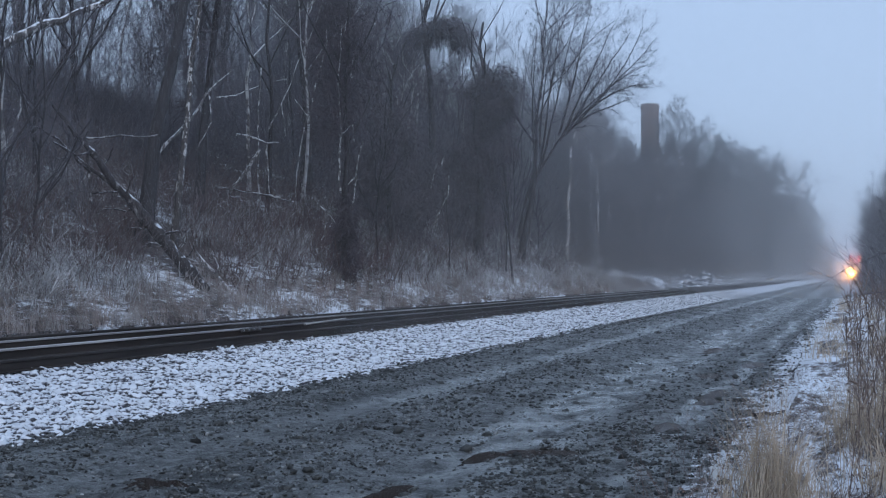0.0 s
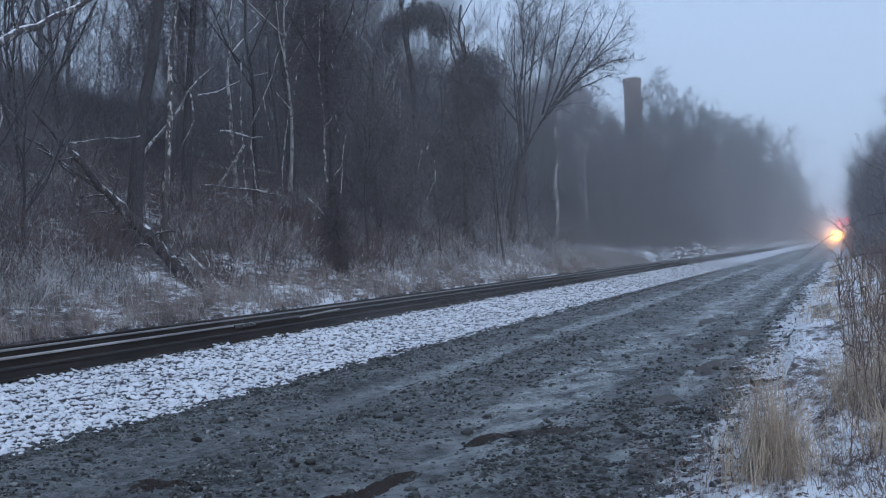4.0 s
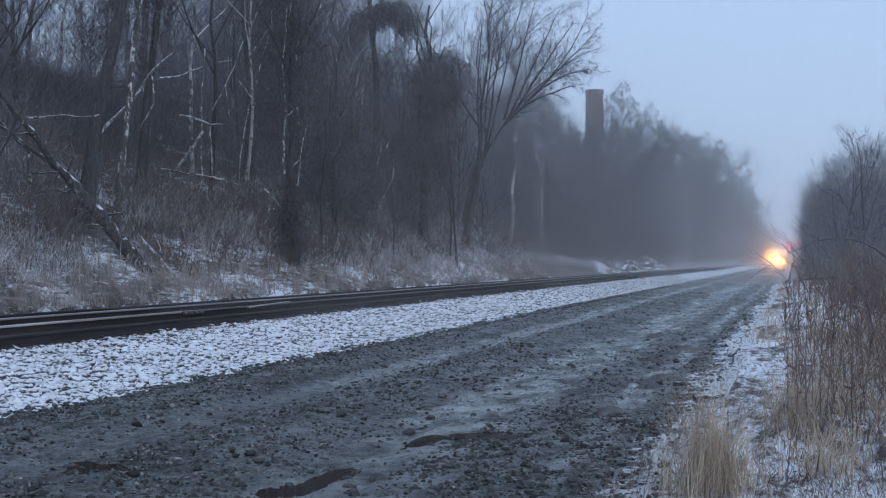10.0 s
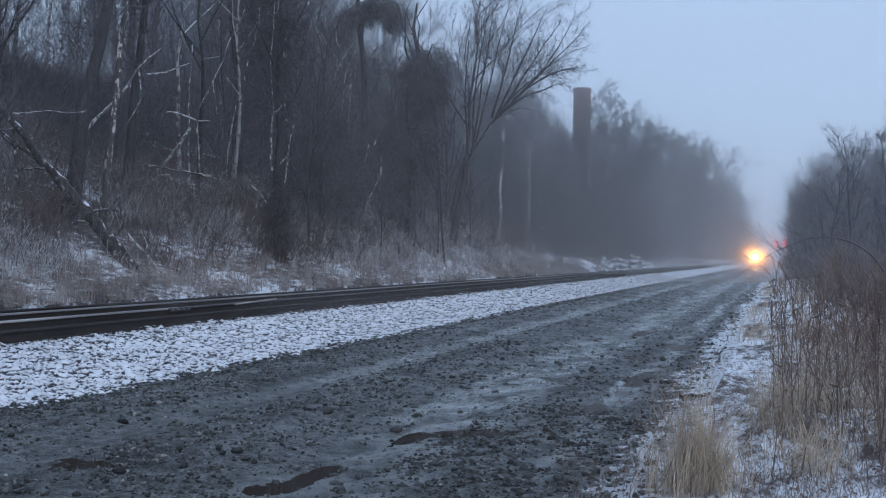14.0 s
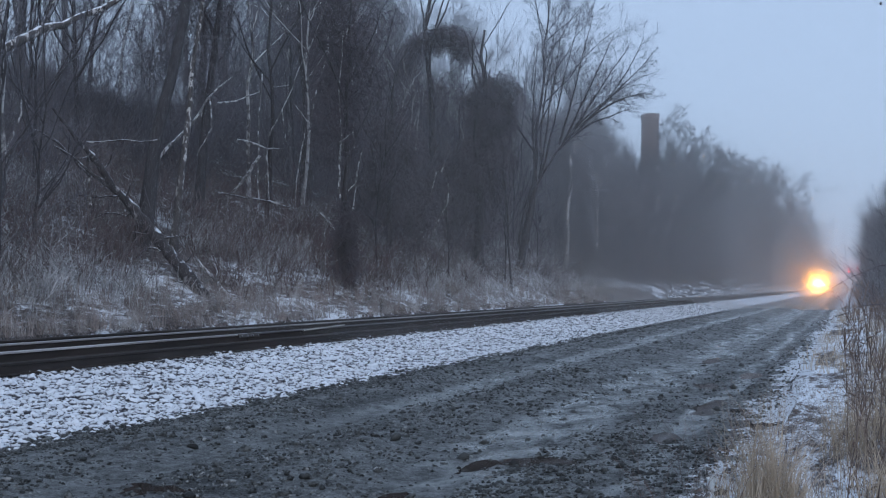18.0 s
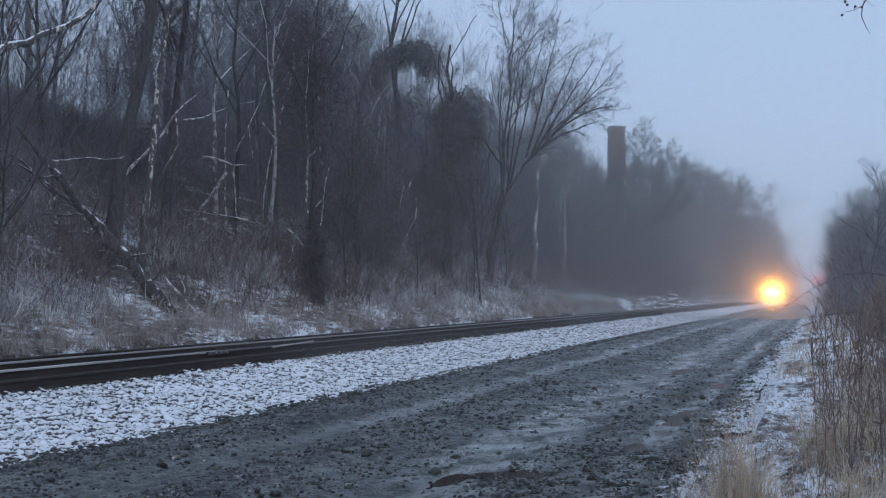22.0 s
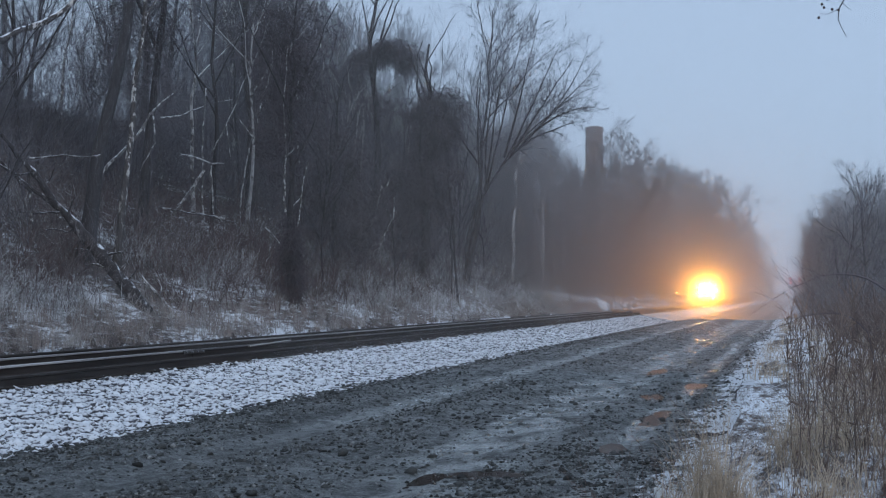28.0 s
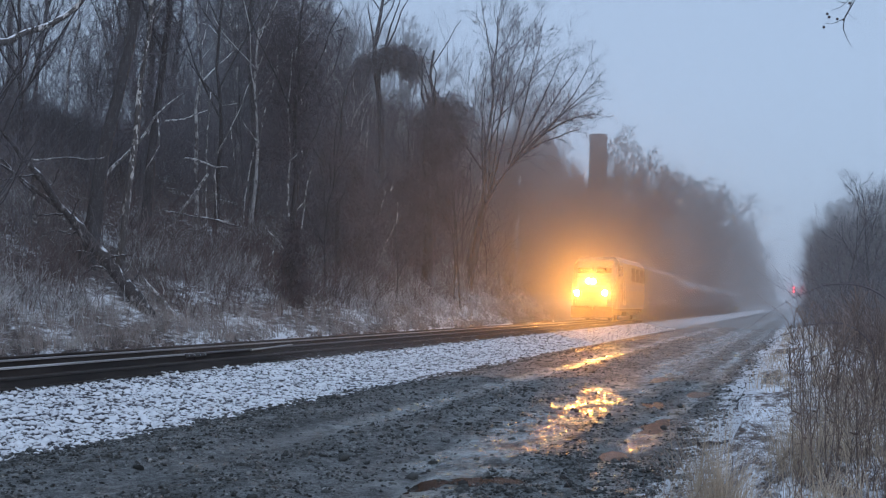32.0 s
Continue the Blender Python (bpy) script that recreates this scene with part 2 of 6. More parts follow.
PUDDLE = plain("muddy_puddle_water", (0.022, 0.016, 0.013), (0.035, 0.026, 0.02), 0.7, 0.04)


def glowing(name, colour, strength):
    n = Nodes(name, 0.3)
    n.bsdf.inputs["Emission Color"].default_value = (*colour, 1)
    n.bsdf.inputs["Emission Strength"].default_value = strength
    return n.done(colour)


HEADLIGHT = glowing("warm_headlight_lens", (1.0, 0.39, 0.06), 6300.0)
RED_LAMP = glowing("red_signal_lens", (1.0, 0.04, 0.07), 40.0)


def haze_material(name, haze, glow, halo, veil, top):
    """Stand-in for haze and lamp glare: lets most light through, scatters some all round (thinner towards its top) and
    some onward by a few degrees.
    """
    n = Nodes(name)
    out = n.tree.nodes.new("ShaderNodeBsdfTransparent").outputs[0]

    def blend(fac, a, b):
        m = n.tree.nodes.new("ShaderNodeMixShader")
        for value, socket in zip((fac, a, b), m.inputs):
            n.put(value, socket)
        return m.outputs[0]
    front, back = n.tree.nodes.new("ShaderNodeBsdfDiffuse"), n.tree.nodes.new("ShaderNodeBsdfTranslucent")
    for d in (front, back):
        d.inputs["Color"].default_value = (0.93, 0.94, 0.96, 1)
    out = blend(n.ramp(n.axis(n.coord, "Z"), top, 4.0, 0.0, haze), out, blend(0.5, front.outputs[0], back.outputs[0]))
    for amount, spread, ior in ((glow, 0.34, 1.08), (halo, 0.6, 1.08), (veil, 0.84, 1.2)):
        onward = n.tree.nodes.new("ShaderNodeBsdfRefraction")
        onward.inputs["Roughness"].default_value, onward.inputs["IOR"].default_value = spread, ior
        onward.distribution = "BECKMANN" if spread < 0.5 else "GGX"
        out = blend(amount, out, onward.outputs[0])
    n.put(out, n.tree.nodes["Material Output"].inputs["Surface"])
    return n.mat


# ---- mesh helpers ----
def mesh_of(name, verts, faces, material, smooth=False):
    """One mesh from an array of places and arrays of triangles or quads."""
    me = bpy.data.meshes.new(name)
    verts = np.asarray(verts, dtype=np.float32).reshape(-1, 3)
    faces = [np.asarray(f, dtype=np.int32) for f in faces if len(f)]
    loops = np.concatenate([f.ravel() for f in faces])
    totals = np.concatenate([np.full(len(f), f.shape[1], dtype=np.int32) for f in faces])
    me.vertices.add(len(verts))
    me.vertices.foreach_set("co", verts.ravel())
    me.loops.add(len(loops))
    me.loops.foreach_set("vertex_index", loops)
    me.polygons.add(len(totals))
    me.polygons.foreach_set("loop_start", np.concatenate([[0], np.cumsum(totals)[:-1]]).astype(np.int32))
    if smooth:
        me.polygons.foreach_set("use_smooth", np.ones(len(totals), dtype=bool))
    me.update(calc_edges=True)
    me.validate()
    me.materials.append(material)
    return me


def bm_mesh(name, bm, material, smooth=False):
    me = bpy.data.meshes.new(name)
    for f in bm.faces:
        f.smooth = smooth
    bm.to_mesh(me)
    bm.free()
    me.materials.append(material)
    return me


def part(name, data, material, parent, label=""):
    """One mesh object under a thing or under a part."""
    ob = new(name, bm_mesh(name, data, material) if isinstance(data, bmesh.types.BMesh) else data)
    ob.parent = parent
    if label:
        ob["label"] = label
    return ob


def box(bm, x0, x1, y0, y1, z0, z1, bevel=0.0):
    """A box with chamfered edges, added to bm."""
    made = bmesh.ops.create_cube(bm, size=1.0)["verts"]
    bmesh.ops.transform(bm, verts=made, matrix=Matrix.Translation(((x0 + x1) / 2, (y0 + y1) / 2, (z0 + z1) / 2)) @ Matrix.Diagonal((x1 - x0, y1 - y0, z1 - z0, 1)))
    if bevel:
        edges = list({e for v in made for e in v.link_edges})
        bmesh.ops.bevel(bm, geom=edges, offset=bevel, segments=2, affect="EDGES", profile=0.6)
    return bm


def rod(bm, a, b, r0, r1=None, sides=10):
    """A round bar from a to b."""
    a, b = Vector(a), Vector(b)
    m = Matrix.Translation((a + b) / 2) @ (b - a).to_track_quat("Z", "Y").to_matrix().to_4x4()
    bmesh.ops.create_cone(bm, cap_ends=True, segments=sides, radius1=r0, radius2=r0 if r1 is None else r1, depth=(b - a).length, matrix=m)
    return bm


def extrude_profile(bm, profile, y0, y1, path=None, steps=1):
    """A closed outline (x, z) drawn out along y."""
    rings = []
    for i in range(steps + 1):
        y = y0 + (y1 - y0) * i / steps
        dx = path(y) if path else 0.0
        rings.append([bm.verts.new((x + dx, y, z)) for x, z in profile])
    count = len(profile)
    for a, b in zip(rings, rings[1:]):
        for i in range(count):
            bm.faces.new((a[i], a[(i + 1) % count], b[(i + 1) % count], b[i]))
    bm.faces.new(rings[0][::-1])
    bm.faces.new(rings[-1])
    bmesh.ops.recalc_face_normals(bm, faces=bm.faces)
    return bm


def tubes(groups):
    """Places and quads of many tapered tubes: groups of (P (B, k, 3), R (B, k), sides); one side: a flat strip."""
    verts, faces, base = [], [], 0
    for P, R, sides in groups:
        B, k, _ = P.shape
        if not B:
            continue
        d = P[:, -1] - P[:, 0]
        d /= np.linalg.norm(d, axis=1, keepdims=True) + 1e-9
        ref = np.where(np.abs(d[:, 2:3]) > 0.9, np.array([[1.0, 0, 0]]), np.array([[0, 0, 1.0]]))
        u = np.cross(d, ref)
        u /= np.linalg.norm(u, axis=1, keepdims=True) + 1e-9
        v = np.cross(d, u)
        a = np.arange(sides) * 2 * np.pi / sides
        ring = np.cos(a)[None, :, None] * u[:, None] + np.sin(a)[None, :, None] * v[:, None]
        if sides == 1:
            turn = np.modf(np.abs(P[:, :1, 0] * 37.1 + P[:, :1, 1] * 17.3 + P[:, :1, 2] * 7.7))[0] * np.pi
            flat = (np.cos(turn) * u + np.sin(turn) * v)[:, None] * R[..., None] * 1.25
            verts.append(np.stack([P - flat, P + flat], 2).reshape(-1, 3))
            i = (np.arange(B)[:, None] * k * 2 + np.arange(k - 1)[None] * 2).ravel()
            faces.append(np.stack([i, i + 1, i + 3, i + 2], -1) + base)
            base += B * k * 2
            continue
        V = P[:, :, None, :] + R[:, :, None, None] * ring[:, None]
        verts.append(V.reshape(-1, 3))
        i = np.arange(B)[:, None, None] * k * sides + np.arange(k - 1)[None, :, None] * sides
        j = np.arange(sides)[None, None, :]
        j2 = (j + 1) % sides
        q = np.stack([i + j, i + j2, i + sides + j2, i + sides + j], -1).reshape(-1, 4)
        faces.append(q + base)
        base += B * k * sides
    return np.concatenate(verts), [np.concatenate(faces)]


def tube_mesh(name, groups, material):
    return mesh_of(name, *tubes(groups), material, smooth=True)


# ---- the lie of the land ----
TRACK_X, RAIL_Z = -13.08, 0.63


def bend(y):
    """The line swings off to the right far away."""
    return 2.3e-5 * max(0.0, y - 350.0) ** 2


def ripple(x, y, s):
    return (np.sin(x * s * 1.3 + 1.7 * np.sin(y * s * 0.7)) + np.sin(y * s * 1.1 + 2.1 * np.sin(x * s * 0.9 + 0.5)) + np.sin((x + y) * s * 0.61 + 1.0)) / 3


def land(x, y):
    """Height of the natural ground: hillside beyond the track, low verge on the near side."""
    x, y = np.asarray(x, dtype=float), np.asarray(y, dtype=float)
    s = np.maximum(0, -18.5 - x)
    rise = np.where(s < 17, 0.58 * s, 9.86 + 0.1 * np.minimum(s - 17, 60))
    left = 0.45 + rise + np.minimum(1, s / 4) * (0.3 * ripple(x, y, 0.35) + 0.1 * ripple(x, y, 1.3))
    t = np.maximum(0, x + 1.0)
    right = 0.02 + 0.1 * np.minimum(t, 14) * (t > 0) + np.minimum(1, t) * (0.1 * ripple(x, y, 0.9) + 0.04 * ripple(x, y, 3.1))
    return np.where(x < -10, left, right)


def cols(*spans):
    return np.unique(np.concatenate([np.linspace(a, b, n) for a, b, n in spans]).round(3))


def grid_mesh(name, xs, ys, height, material):
    X, Y = np.meshgrid(xs, ys)
    Z = height(X, Y)
    n, m = len(xs), len(ys)
    i = (np.arange(m - 1)[:, None] * n + np.arange(n - 1)[None]).ravel()
    return mesh_of(name, np.stack([X, Y, Z], -1), [np.stack([i, i + 1, i + n + 1, i + n], -1)], material, smooth=True)


def ground_height(x, y):
    """The ground sheet dips out of sight under the road and the ballast."""
    z = land(x, y)
    return np.where((x < -1.1) & (x > -18.4), -0.6, z)


ground = new("ground", grid_mesh("ground", cols((-2500, -300, 12), (-300, -80, 12), (-80, -18.5, 62), (-18.3, -1.3, 4), (-1.0, 16, 60), (16, 60, 12), (60, 2500, 14)),
                                 cols((-2500, -60, 12), (-60, 5, 8), (5, 40, 70), (40, 140, 80), (140, 400, 60), (400, 1200, 24), (1200, 4000, 12)), ground_height, FLOOR))
tagged(ground, "leaf-littered hillside and verge with thin broken snow", "ground", kind="structure")


PUDDLES = [(-3.82, 9.25, 0.3, 0.45), (-3.7, 10.1, 0.16, 0.55), (-3.54, 12.2, 0.13, 0.5), (-2.85, 12.6, 0.32, 0.3), (-5.4, 9.45, 0.3, 0.22), (-2.0, 19.0, 0.22, 0.9), (-2.15, 15.2, 0.16, 0.5), (-2.5, 23.5, 0.2, 1.2), (-3.2, 31.0, 0.25, 1.8), (-1.9, 26.0, 0.25, 1.0)]


def road_height(x, y):
    lanes = -0.035 * np.exp(-((x + 6.2) / 0.3) ** 2) - 0.04 * np.exp(-((x + 3.5) / 0.8) ** 2) - 0.03 * np.exp(-((x + 2.0) / 0.4) ** 2)
    ridge = 0.05 * np.exp(-((x + 5.2) / 0.45) ** 2) + 0.04 * np.exp(-((x + 7.1) / 0.4) ** 2)
    dip = -0.17 * np.clip((-7.8 - x) / 1.6, 0, 1)
    rough = 0.012 * ripple(x, y, 5.3) + 0.008 * ripple(x + 3, y, 11.7) + 0.015 * ripple(x, y, 1.9)
    for px, py, wx, wy in PUDDLES:
        dip = dip - 0.06 * np.exp(-((x - px) / wx) ** 2 - ((y - py) / wy) ** 2)
    lane = np.minimum(np.minimum(np.abs(x + 6.2) / 0.5, np.abs(x + 3.5) / 1.1), np.abs(x + 2.0) / 0.5)
    clods = np.modf(np.abs(np.sin(x * 127.1 + y * 311.7) * 43758.5))[0] - 0.5
    rough = rough + 0.03 * clods * np.clip(lane, 0.1, 1.0)
    return lanes + ridge + dip + rough + 0.04 * np.clip((x + 1.6) / 0.8, 0, 1)


road = new("road", grid_mesh("road", cols((-9.7, -0.8, 84)), cols((-20, 6, 14), (6, 45, 300), (45, 120, 160), (120, 300, 60), (300, 900, 30)), road_height, ROAD))
tagged(road, "wet dark gravel service road with muddy wheel tracks", "road", kind="structure")


for px, py, wx, wy in PUDDLES:
    level = float(road_height(px, py)) + 0.035
    ring = [(px + 1.6 * wx * math.cos(a) * (1 + 0.25 * math.sin(3 * a + px) + 0.12 * math.sin(7 * a + py)), py + 1.6 * wy * math.sin(a), level) for a in np.linspace(0, 2 * math.pi, 25)[:-1]]
    tagged(new("puddle", mesh_of("puddle", ring + [(px, py, level)], [[(i, (i + 1) % 24, 24) for i in range(24)]], PUDDLE)), "shallow muddy puddle in the wheel tracks", "puddle", kind="structure")


def bed_height(x, y):
    z = np.interp(x, [-18.6, -17.0, -15.4, -14.6, -11.9, -11.55, -9.0, -8.7], [0.3, 0.34, 0.41, 0.38, 0.36, 0.26, -0.2, -0.36])
    return z + 0.02 * ripple(x, y, 4.1) + 0.012 * ripple(x, y, 9.7)


bed = new("ballast_bed", grid_mesh("ballast_bed", cols((-18.6, -8.7, 62)), cols((-20, 8, 10), (8, 60, 200), (60, 120, 70)), bed_height, BALLAST_BED))
tagged(bed, "snow-covered crushed stone ballast shoulder of the track", "ballast", kind="structure")
far_bed = grid_mesh("far_ballast_bed", cols((-18.6, -8.7, 29)), cols((120, 350, 60), (350, 1500, 60)), bed_height, BALLAST_FAR)
for v in far_bed.vertices:
    v.co.x += bend(v.co.y)
tagged(new("far_ballast_bed", far_bed), "snowy ballast of the far bend in the line", "ballast", kind="structure")

# ---- track ----


def rail_profile(cx, z0):
    """Flat-bottomed rail section, 0.18 high, standing on z0: outline of foot, web and head."""
    half = [(0.075, 0.0), (0.075, 0.012), (0.012, 0.03), (0.009, 0.13), (0.036, 0.142), (0.037, 0.168), (0.028, 0.179)]
    return [(cx + x, z0 + z) for x, z in half] + [(cx - x, z0 + z) for x, z in reversed(half)]


def rail(name, cx, z0, y0, y1, head, label, curved=False):
    steps = max(1, int((y1 - y0) / 40))
    path = bend if curved else None
    body = new(name, bm_mesh(name, extrude_profile(bmesh.new(), rail_profile(cx, z0), y0, y1, path, steps), RAIL_SIDE))
    cap = [(cx - 0.028, z0 + 0.183), (cx - 0.039, z0 + 0.172), (cx - 0.039, z0 + 0.146), (cx + 0.039, z0 + 0.146), (cx + 0.039, z0 + 0.172), (cx + 0.028, z0 + 0.183)]
    part("rail_head", extrude_profile(bmesh.new(), cap, y0, y1, path, steps), head, body)
    return tagged(body, label, "rail", "rails of the line")


rail("rail", TRACK_X + 0.753, RAIL_Z - 0.184, -20, 24.68, RAIL_OLD, "running rail of the track with a snow-dusted head")
rail("rail", TRACK_X + 0.753, RAIL_Z - 0.184, 24.7, 1500, RAIL_DULL, "running rail of the track, rusty web and dull wet head", True)
rail("rail", TRACK_X - 0.753, RAIL_Z - 0.184, -20, 1500, RAIL_TOP, "running rail of the track, rusty web and bright head", True)
rail("loose_rail", -11.72, 0.335, -20, 260, RAIL_SIDE, "rusty spare rail lying along the tie ends")
rail("loose_rail", -14.95, 0.42, -20, 300, RAIL_SIDE, "rusty spare rail lying beyond the track")

joint_bar = new("joint_bar", bm_mesh("joint_bar", box(bmesh.new(), -12.29, -12.265, 24.2, 25.2, 0.545, 0.625, 0.008), RAIL_DULL))
for i in range(4):
    part("bolt", rod(bmesh.new(), (-12.27, 24.32 + i * 0.25, 0.585), (-12.235, 24.32 + i * 0.25, 0.585), 0.02, sides=6), GALVANISED, joint_bar)
tagged(joint_bar, "bolted steel joint bar between two lengths of rail", "joint bar")
lath = new("steel_rod", bm_mesh("steel_rod", rod(bmesh.new(), (-12.2, 27.36, 0.600), (-12.33, 30.18, 0.65), 0.019, 0.015, 8), PALE_WOOD))
tagged(lath, "thin pale pole lying across the rail", "pole")

tie_mesh = bm_mesh("tie", box(bmesh.new(), -1.3, 1.3, -0.115, 0.115, -0.17, 0.0, 0.012), TIE)
sleepers = tagged(new("ties"), "dark creosoted timber ties under the rails", "ties", kind="structure")
for i in range(230):
    t = part("tie", tie_mesh, None, sleepers)
    t.location = (TRACK_X + random.uniform(-0.04, 0.04), 4 + i * 0.53, 0.446 + random.uniform(-0.006, 0.006))
    t.rotation_euler.z = random.uniform(-0.012, 0.012)

# ---- chimney ----


def chimney():
    """Tall round brick stack with a corbelled cap, standing on the hill."""
    thing = tagged(new("chimney"), "tall weathered brick factory chimney behind bare trees", "chimney")
    thing.location = (-32.0, 210.7, 9.0)
    shaft = rod(bmesh.new(), (0, 0, -1), (0, 0, 20.9), 1.75, 1.38, 40)
    part("shaft", bm_mesh("shaft", shaft, MORTAR, True), None, thing)
    for z, r in ((19.6, 1.46), (19.95, 1.5), (20.3, 1.55), (20.65, 1.52)):
        part("corbel_course", rod(bmesh.new(), (0, 0, z), (0, 0, z + 0.3), r, r, 40), BRICK, thing)
    part("flue_opening", rod(bmesh.new(), (0, 0, 20.95), (0, 0, 21.0), 1.1, 1.1, 32), BLACK, thing)
    brick = bm_mesh("brick", box(bmesh.new(), -0.2, 0.2, -0.03, 0.03, -0.19, 0.19, 0.01), BRICK)
    for row in range(12):
        z = 14.0 + row * 0.46
        r = 1.75 - 0.37 * (z + 1) / 21.9
        for k in range(22):
            a = 2 * math.pi * (k + 0.5 * (row % 2)) / 22
            b = part("brick", brick, None, thing)
            b.location, b.rotation_euler = (r * math.cos(a), r * math.sin(a), z), (0, 0, a + math.pi / 2)
            b.scale = (1.0, 1.0, 1.0)
    return thing


chimney()

# ---- signal ----


def signal():
    """Mast with two dark heads side by side, each with two red lamps."""
    thing = tagged(new("signal"), "railway signal mast showing four red lamps", "signal")
    thing.location = (0.0, 320.0, 0.0)
    part("mast", rod(bmesh.new(), (0, 0, -0.3), (0, 0, 6.3), 0.09, 0.08, 12), GALVANISED, thing)
    part("arm", box(bmesh.new(), -1.2, 1.2, -0.06, 0.06, 5.0, 5.12, 0.01), GALVANISED, thing)
    part("base_cabinet", box(bmesh.new(), 0.5, 1.2, -0.3, 0.3, -0.1, 1.3, 0.03), GALVANISED, thing)
    for sx in (-0.95, 0.95):
        head = part("signal_head", box(bmesh.new(), sx - 0.32, sx + 0.32, -0.12, 0.1, 4.95, 6.5, 0.08), BLACK, thing)
        for z in (5.25, 6.15):
            part("lamp", rod(bmesh.new(), (sx, -0.16, z), (sx, -0.13, z), 0.14, 0.14, 20), RED_LAMP, head, "lit red lamp")
            hood = bmesh.new()
            rod(hood, (sx, -0.45, z + 0.24), (sx, -0.12, z + 0.24), 0.06, 0.06, 12)
            part("hood", hood, BLACK, head)
    return thing


signal()



def relay_cabinet():
    """Line-side metal case with a pitched lid on two legs."""
    thing = tagged(new("relay_cabinet"), "pale metal relay case on legs beside the track", "relay case")
    thing.location = (-16.6, 182.0, 0.0)
    part("case", box(bmesh.new(), -0.55, 0.55, -0.3, 0.3, 0.8, 2.4, 0.03), GALVANISED, thing)
    part("lid", box(bmesh.new(), -0.62, 0.62, -0.37, 0.37, 2.4, 2.5, 0.03), GALVANISED, thing)
    for sx in (-0.4, 0.4):
        part("leg", rod(bmesh.new(), (sx, 0, 0.2), (sx, 0, 0.82), 0.05, sides=10), GALVANISED, thing)
        part("door", box(bmesh.new(), sx - 0.3 * (1 if sx > 0 else 1) + (-0.08 if sx > 0 else 0.08), sx + 0.16 + (0.0 if sx < 0 else -0.04), -0.325, -0.3, 0.9, 2.3, 0.01), GALVANISED, thing)
    return thing


relay_cabinet()

# ---- trees ----


def sprout(rng, P, R, m, t0, t1, angle, ratio, k, up, thin=0.6, wob=0.06, least=0.006):
    """m children on every branch of P: places (B*m, k, 3) and radii."""
    B, K, _ = P.shape
    t = rng.uniform(t0, t1, (B, m))
    f = t * (K - 1)
    i = np.minimum(f.astype(int), K - 2)
    w = (f - i)[..., None]
    b = np.arange(B)[:, None]
    start = P[b, i] * (1 - w) + P[b, i + 1] * w
    rad = R[b, i] * (1 - w[..., 0]) + R[b, i + 1] * w[..., 0]
    tan = P[b, i + 1] - P[b, i]
    tan = tan / (np.linalg.norm(tan, axis=-1, keepdims=True) + 1e-9)
    side = rng.normal(size=(B, m, 3))
    side -= (side * tan).sum(-1, keepdims=True) * tan
    side /= np.linalg.norm(side, axis=-1, keepdims=True) + 1e-9
    a = rng.uniform(angle[0], angle[1], (B, m, 1))
    d = np.cos(a) * tan + np.sin(a) * side
    d[..., 2] += up
    d /= np.linalg.norm(d, axis=-1, keepdims=True)
    span = np.linalg.norm(P[:, -1] - P[:, 0], axis=1)[:, None] * ratio * (1 - 0.5 * t) * rng.uniform(0.6, 1.3, (B, m))
    s = np.linspace(0, 1, k)[None, None, :, None]
    Q = start[:, :, None] + d[:, :, None] * span[..., None, None] * s
    jog = np.cumsum(rng.normal(size=(B, m, k, 3)) * wob, axis=2) * span[..., None, None]
    jog -= jog[:, :, :1]
    Q = Q + jog * s
    Q[..., 2] += up * 0.5 * span[..., None] * s[..., 0] ** 2
    r = np.maximum(rad[..., None] * thin * (1 - 0.75 * s[..., 0]), least)
    return Q.reshape(B * m, k, 3), r.reshape(B * m, k)


def trunk_line(rng, height, radius, lean=(0.0, 0.0), k=11, wob=0.012, flare=1.5):
    s = np.linspace(0, 1, k)
    P = np.zeros((1, k, 3))
    P[0, :, 2] = s * height - 0.4 * (1 - s)
    P[0, :, 0] = lean[0] * s * height
    P[0, :, 1] = lean[1] * s * height
    j = np.cumsum(rng.normal(size=(k, 2)) * wob * height, axis=0)
    P[0, :, :2] += (j - j[0]) * s[:, None] ** 0.5
    R = radius * (1 - 0.82 * s) * (1 + (flare - 1) * np.exp(-s * 14))
    return P, R[None]


def tree_meshes(seed, height, radius, start=0.35, limbs=12, lean=(0, 0), counts=(6, 5, 4), spread=(0.5, 1.0), up=0.25, wood=BARK, least=0.009, reach=0.42):
    """Meshes of one bare tree: trunk, limbs and the crown of twigs."""
    rng = np.random.default_rng(seed)
    T = trunk_line(rng, height, radius, lean)
    L1 = sprout(rng, *T, limbs, start, 0.97, spread, reach, 6, up, 0.62, 0.05, 0.02)
    groups = []
    P, R = L1
    for level, m in enumerate(counts):
        P, R = sprout(rng, P, R, m, 0.2, 1.0, (0.4, 0.95), 0.55, 4 if level < 2 else 3, up * 0.7, 0.6, 0.07, least)
        groups.append((P, R, 3 if level == 0 else 1))
    return (tube_mesh("trunk", [(*T, 8), (*L1, 5)], wood), tube_mesh("crown", groups, TWIG))


def tree_thing(meshes, m, label, group="", name="tree"):
    thing = new(name)
    for me in meshes:
        part(me.name.split(".")[0], me, None, thing)
    thing.matrix_world = m
    return tagged(thing, label, "tree", group)


def on_land(x, y):
    return float(land(x, y))


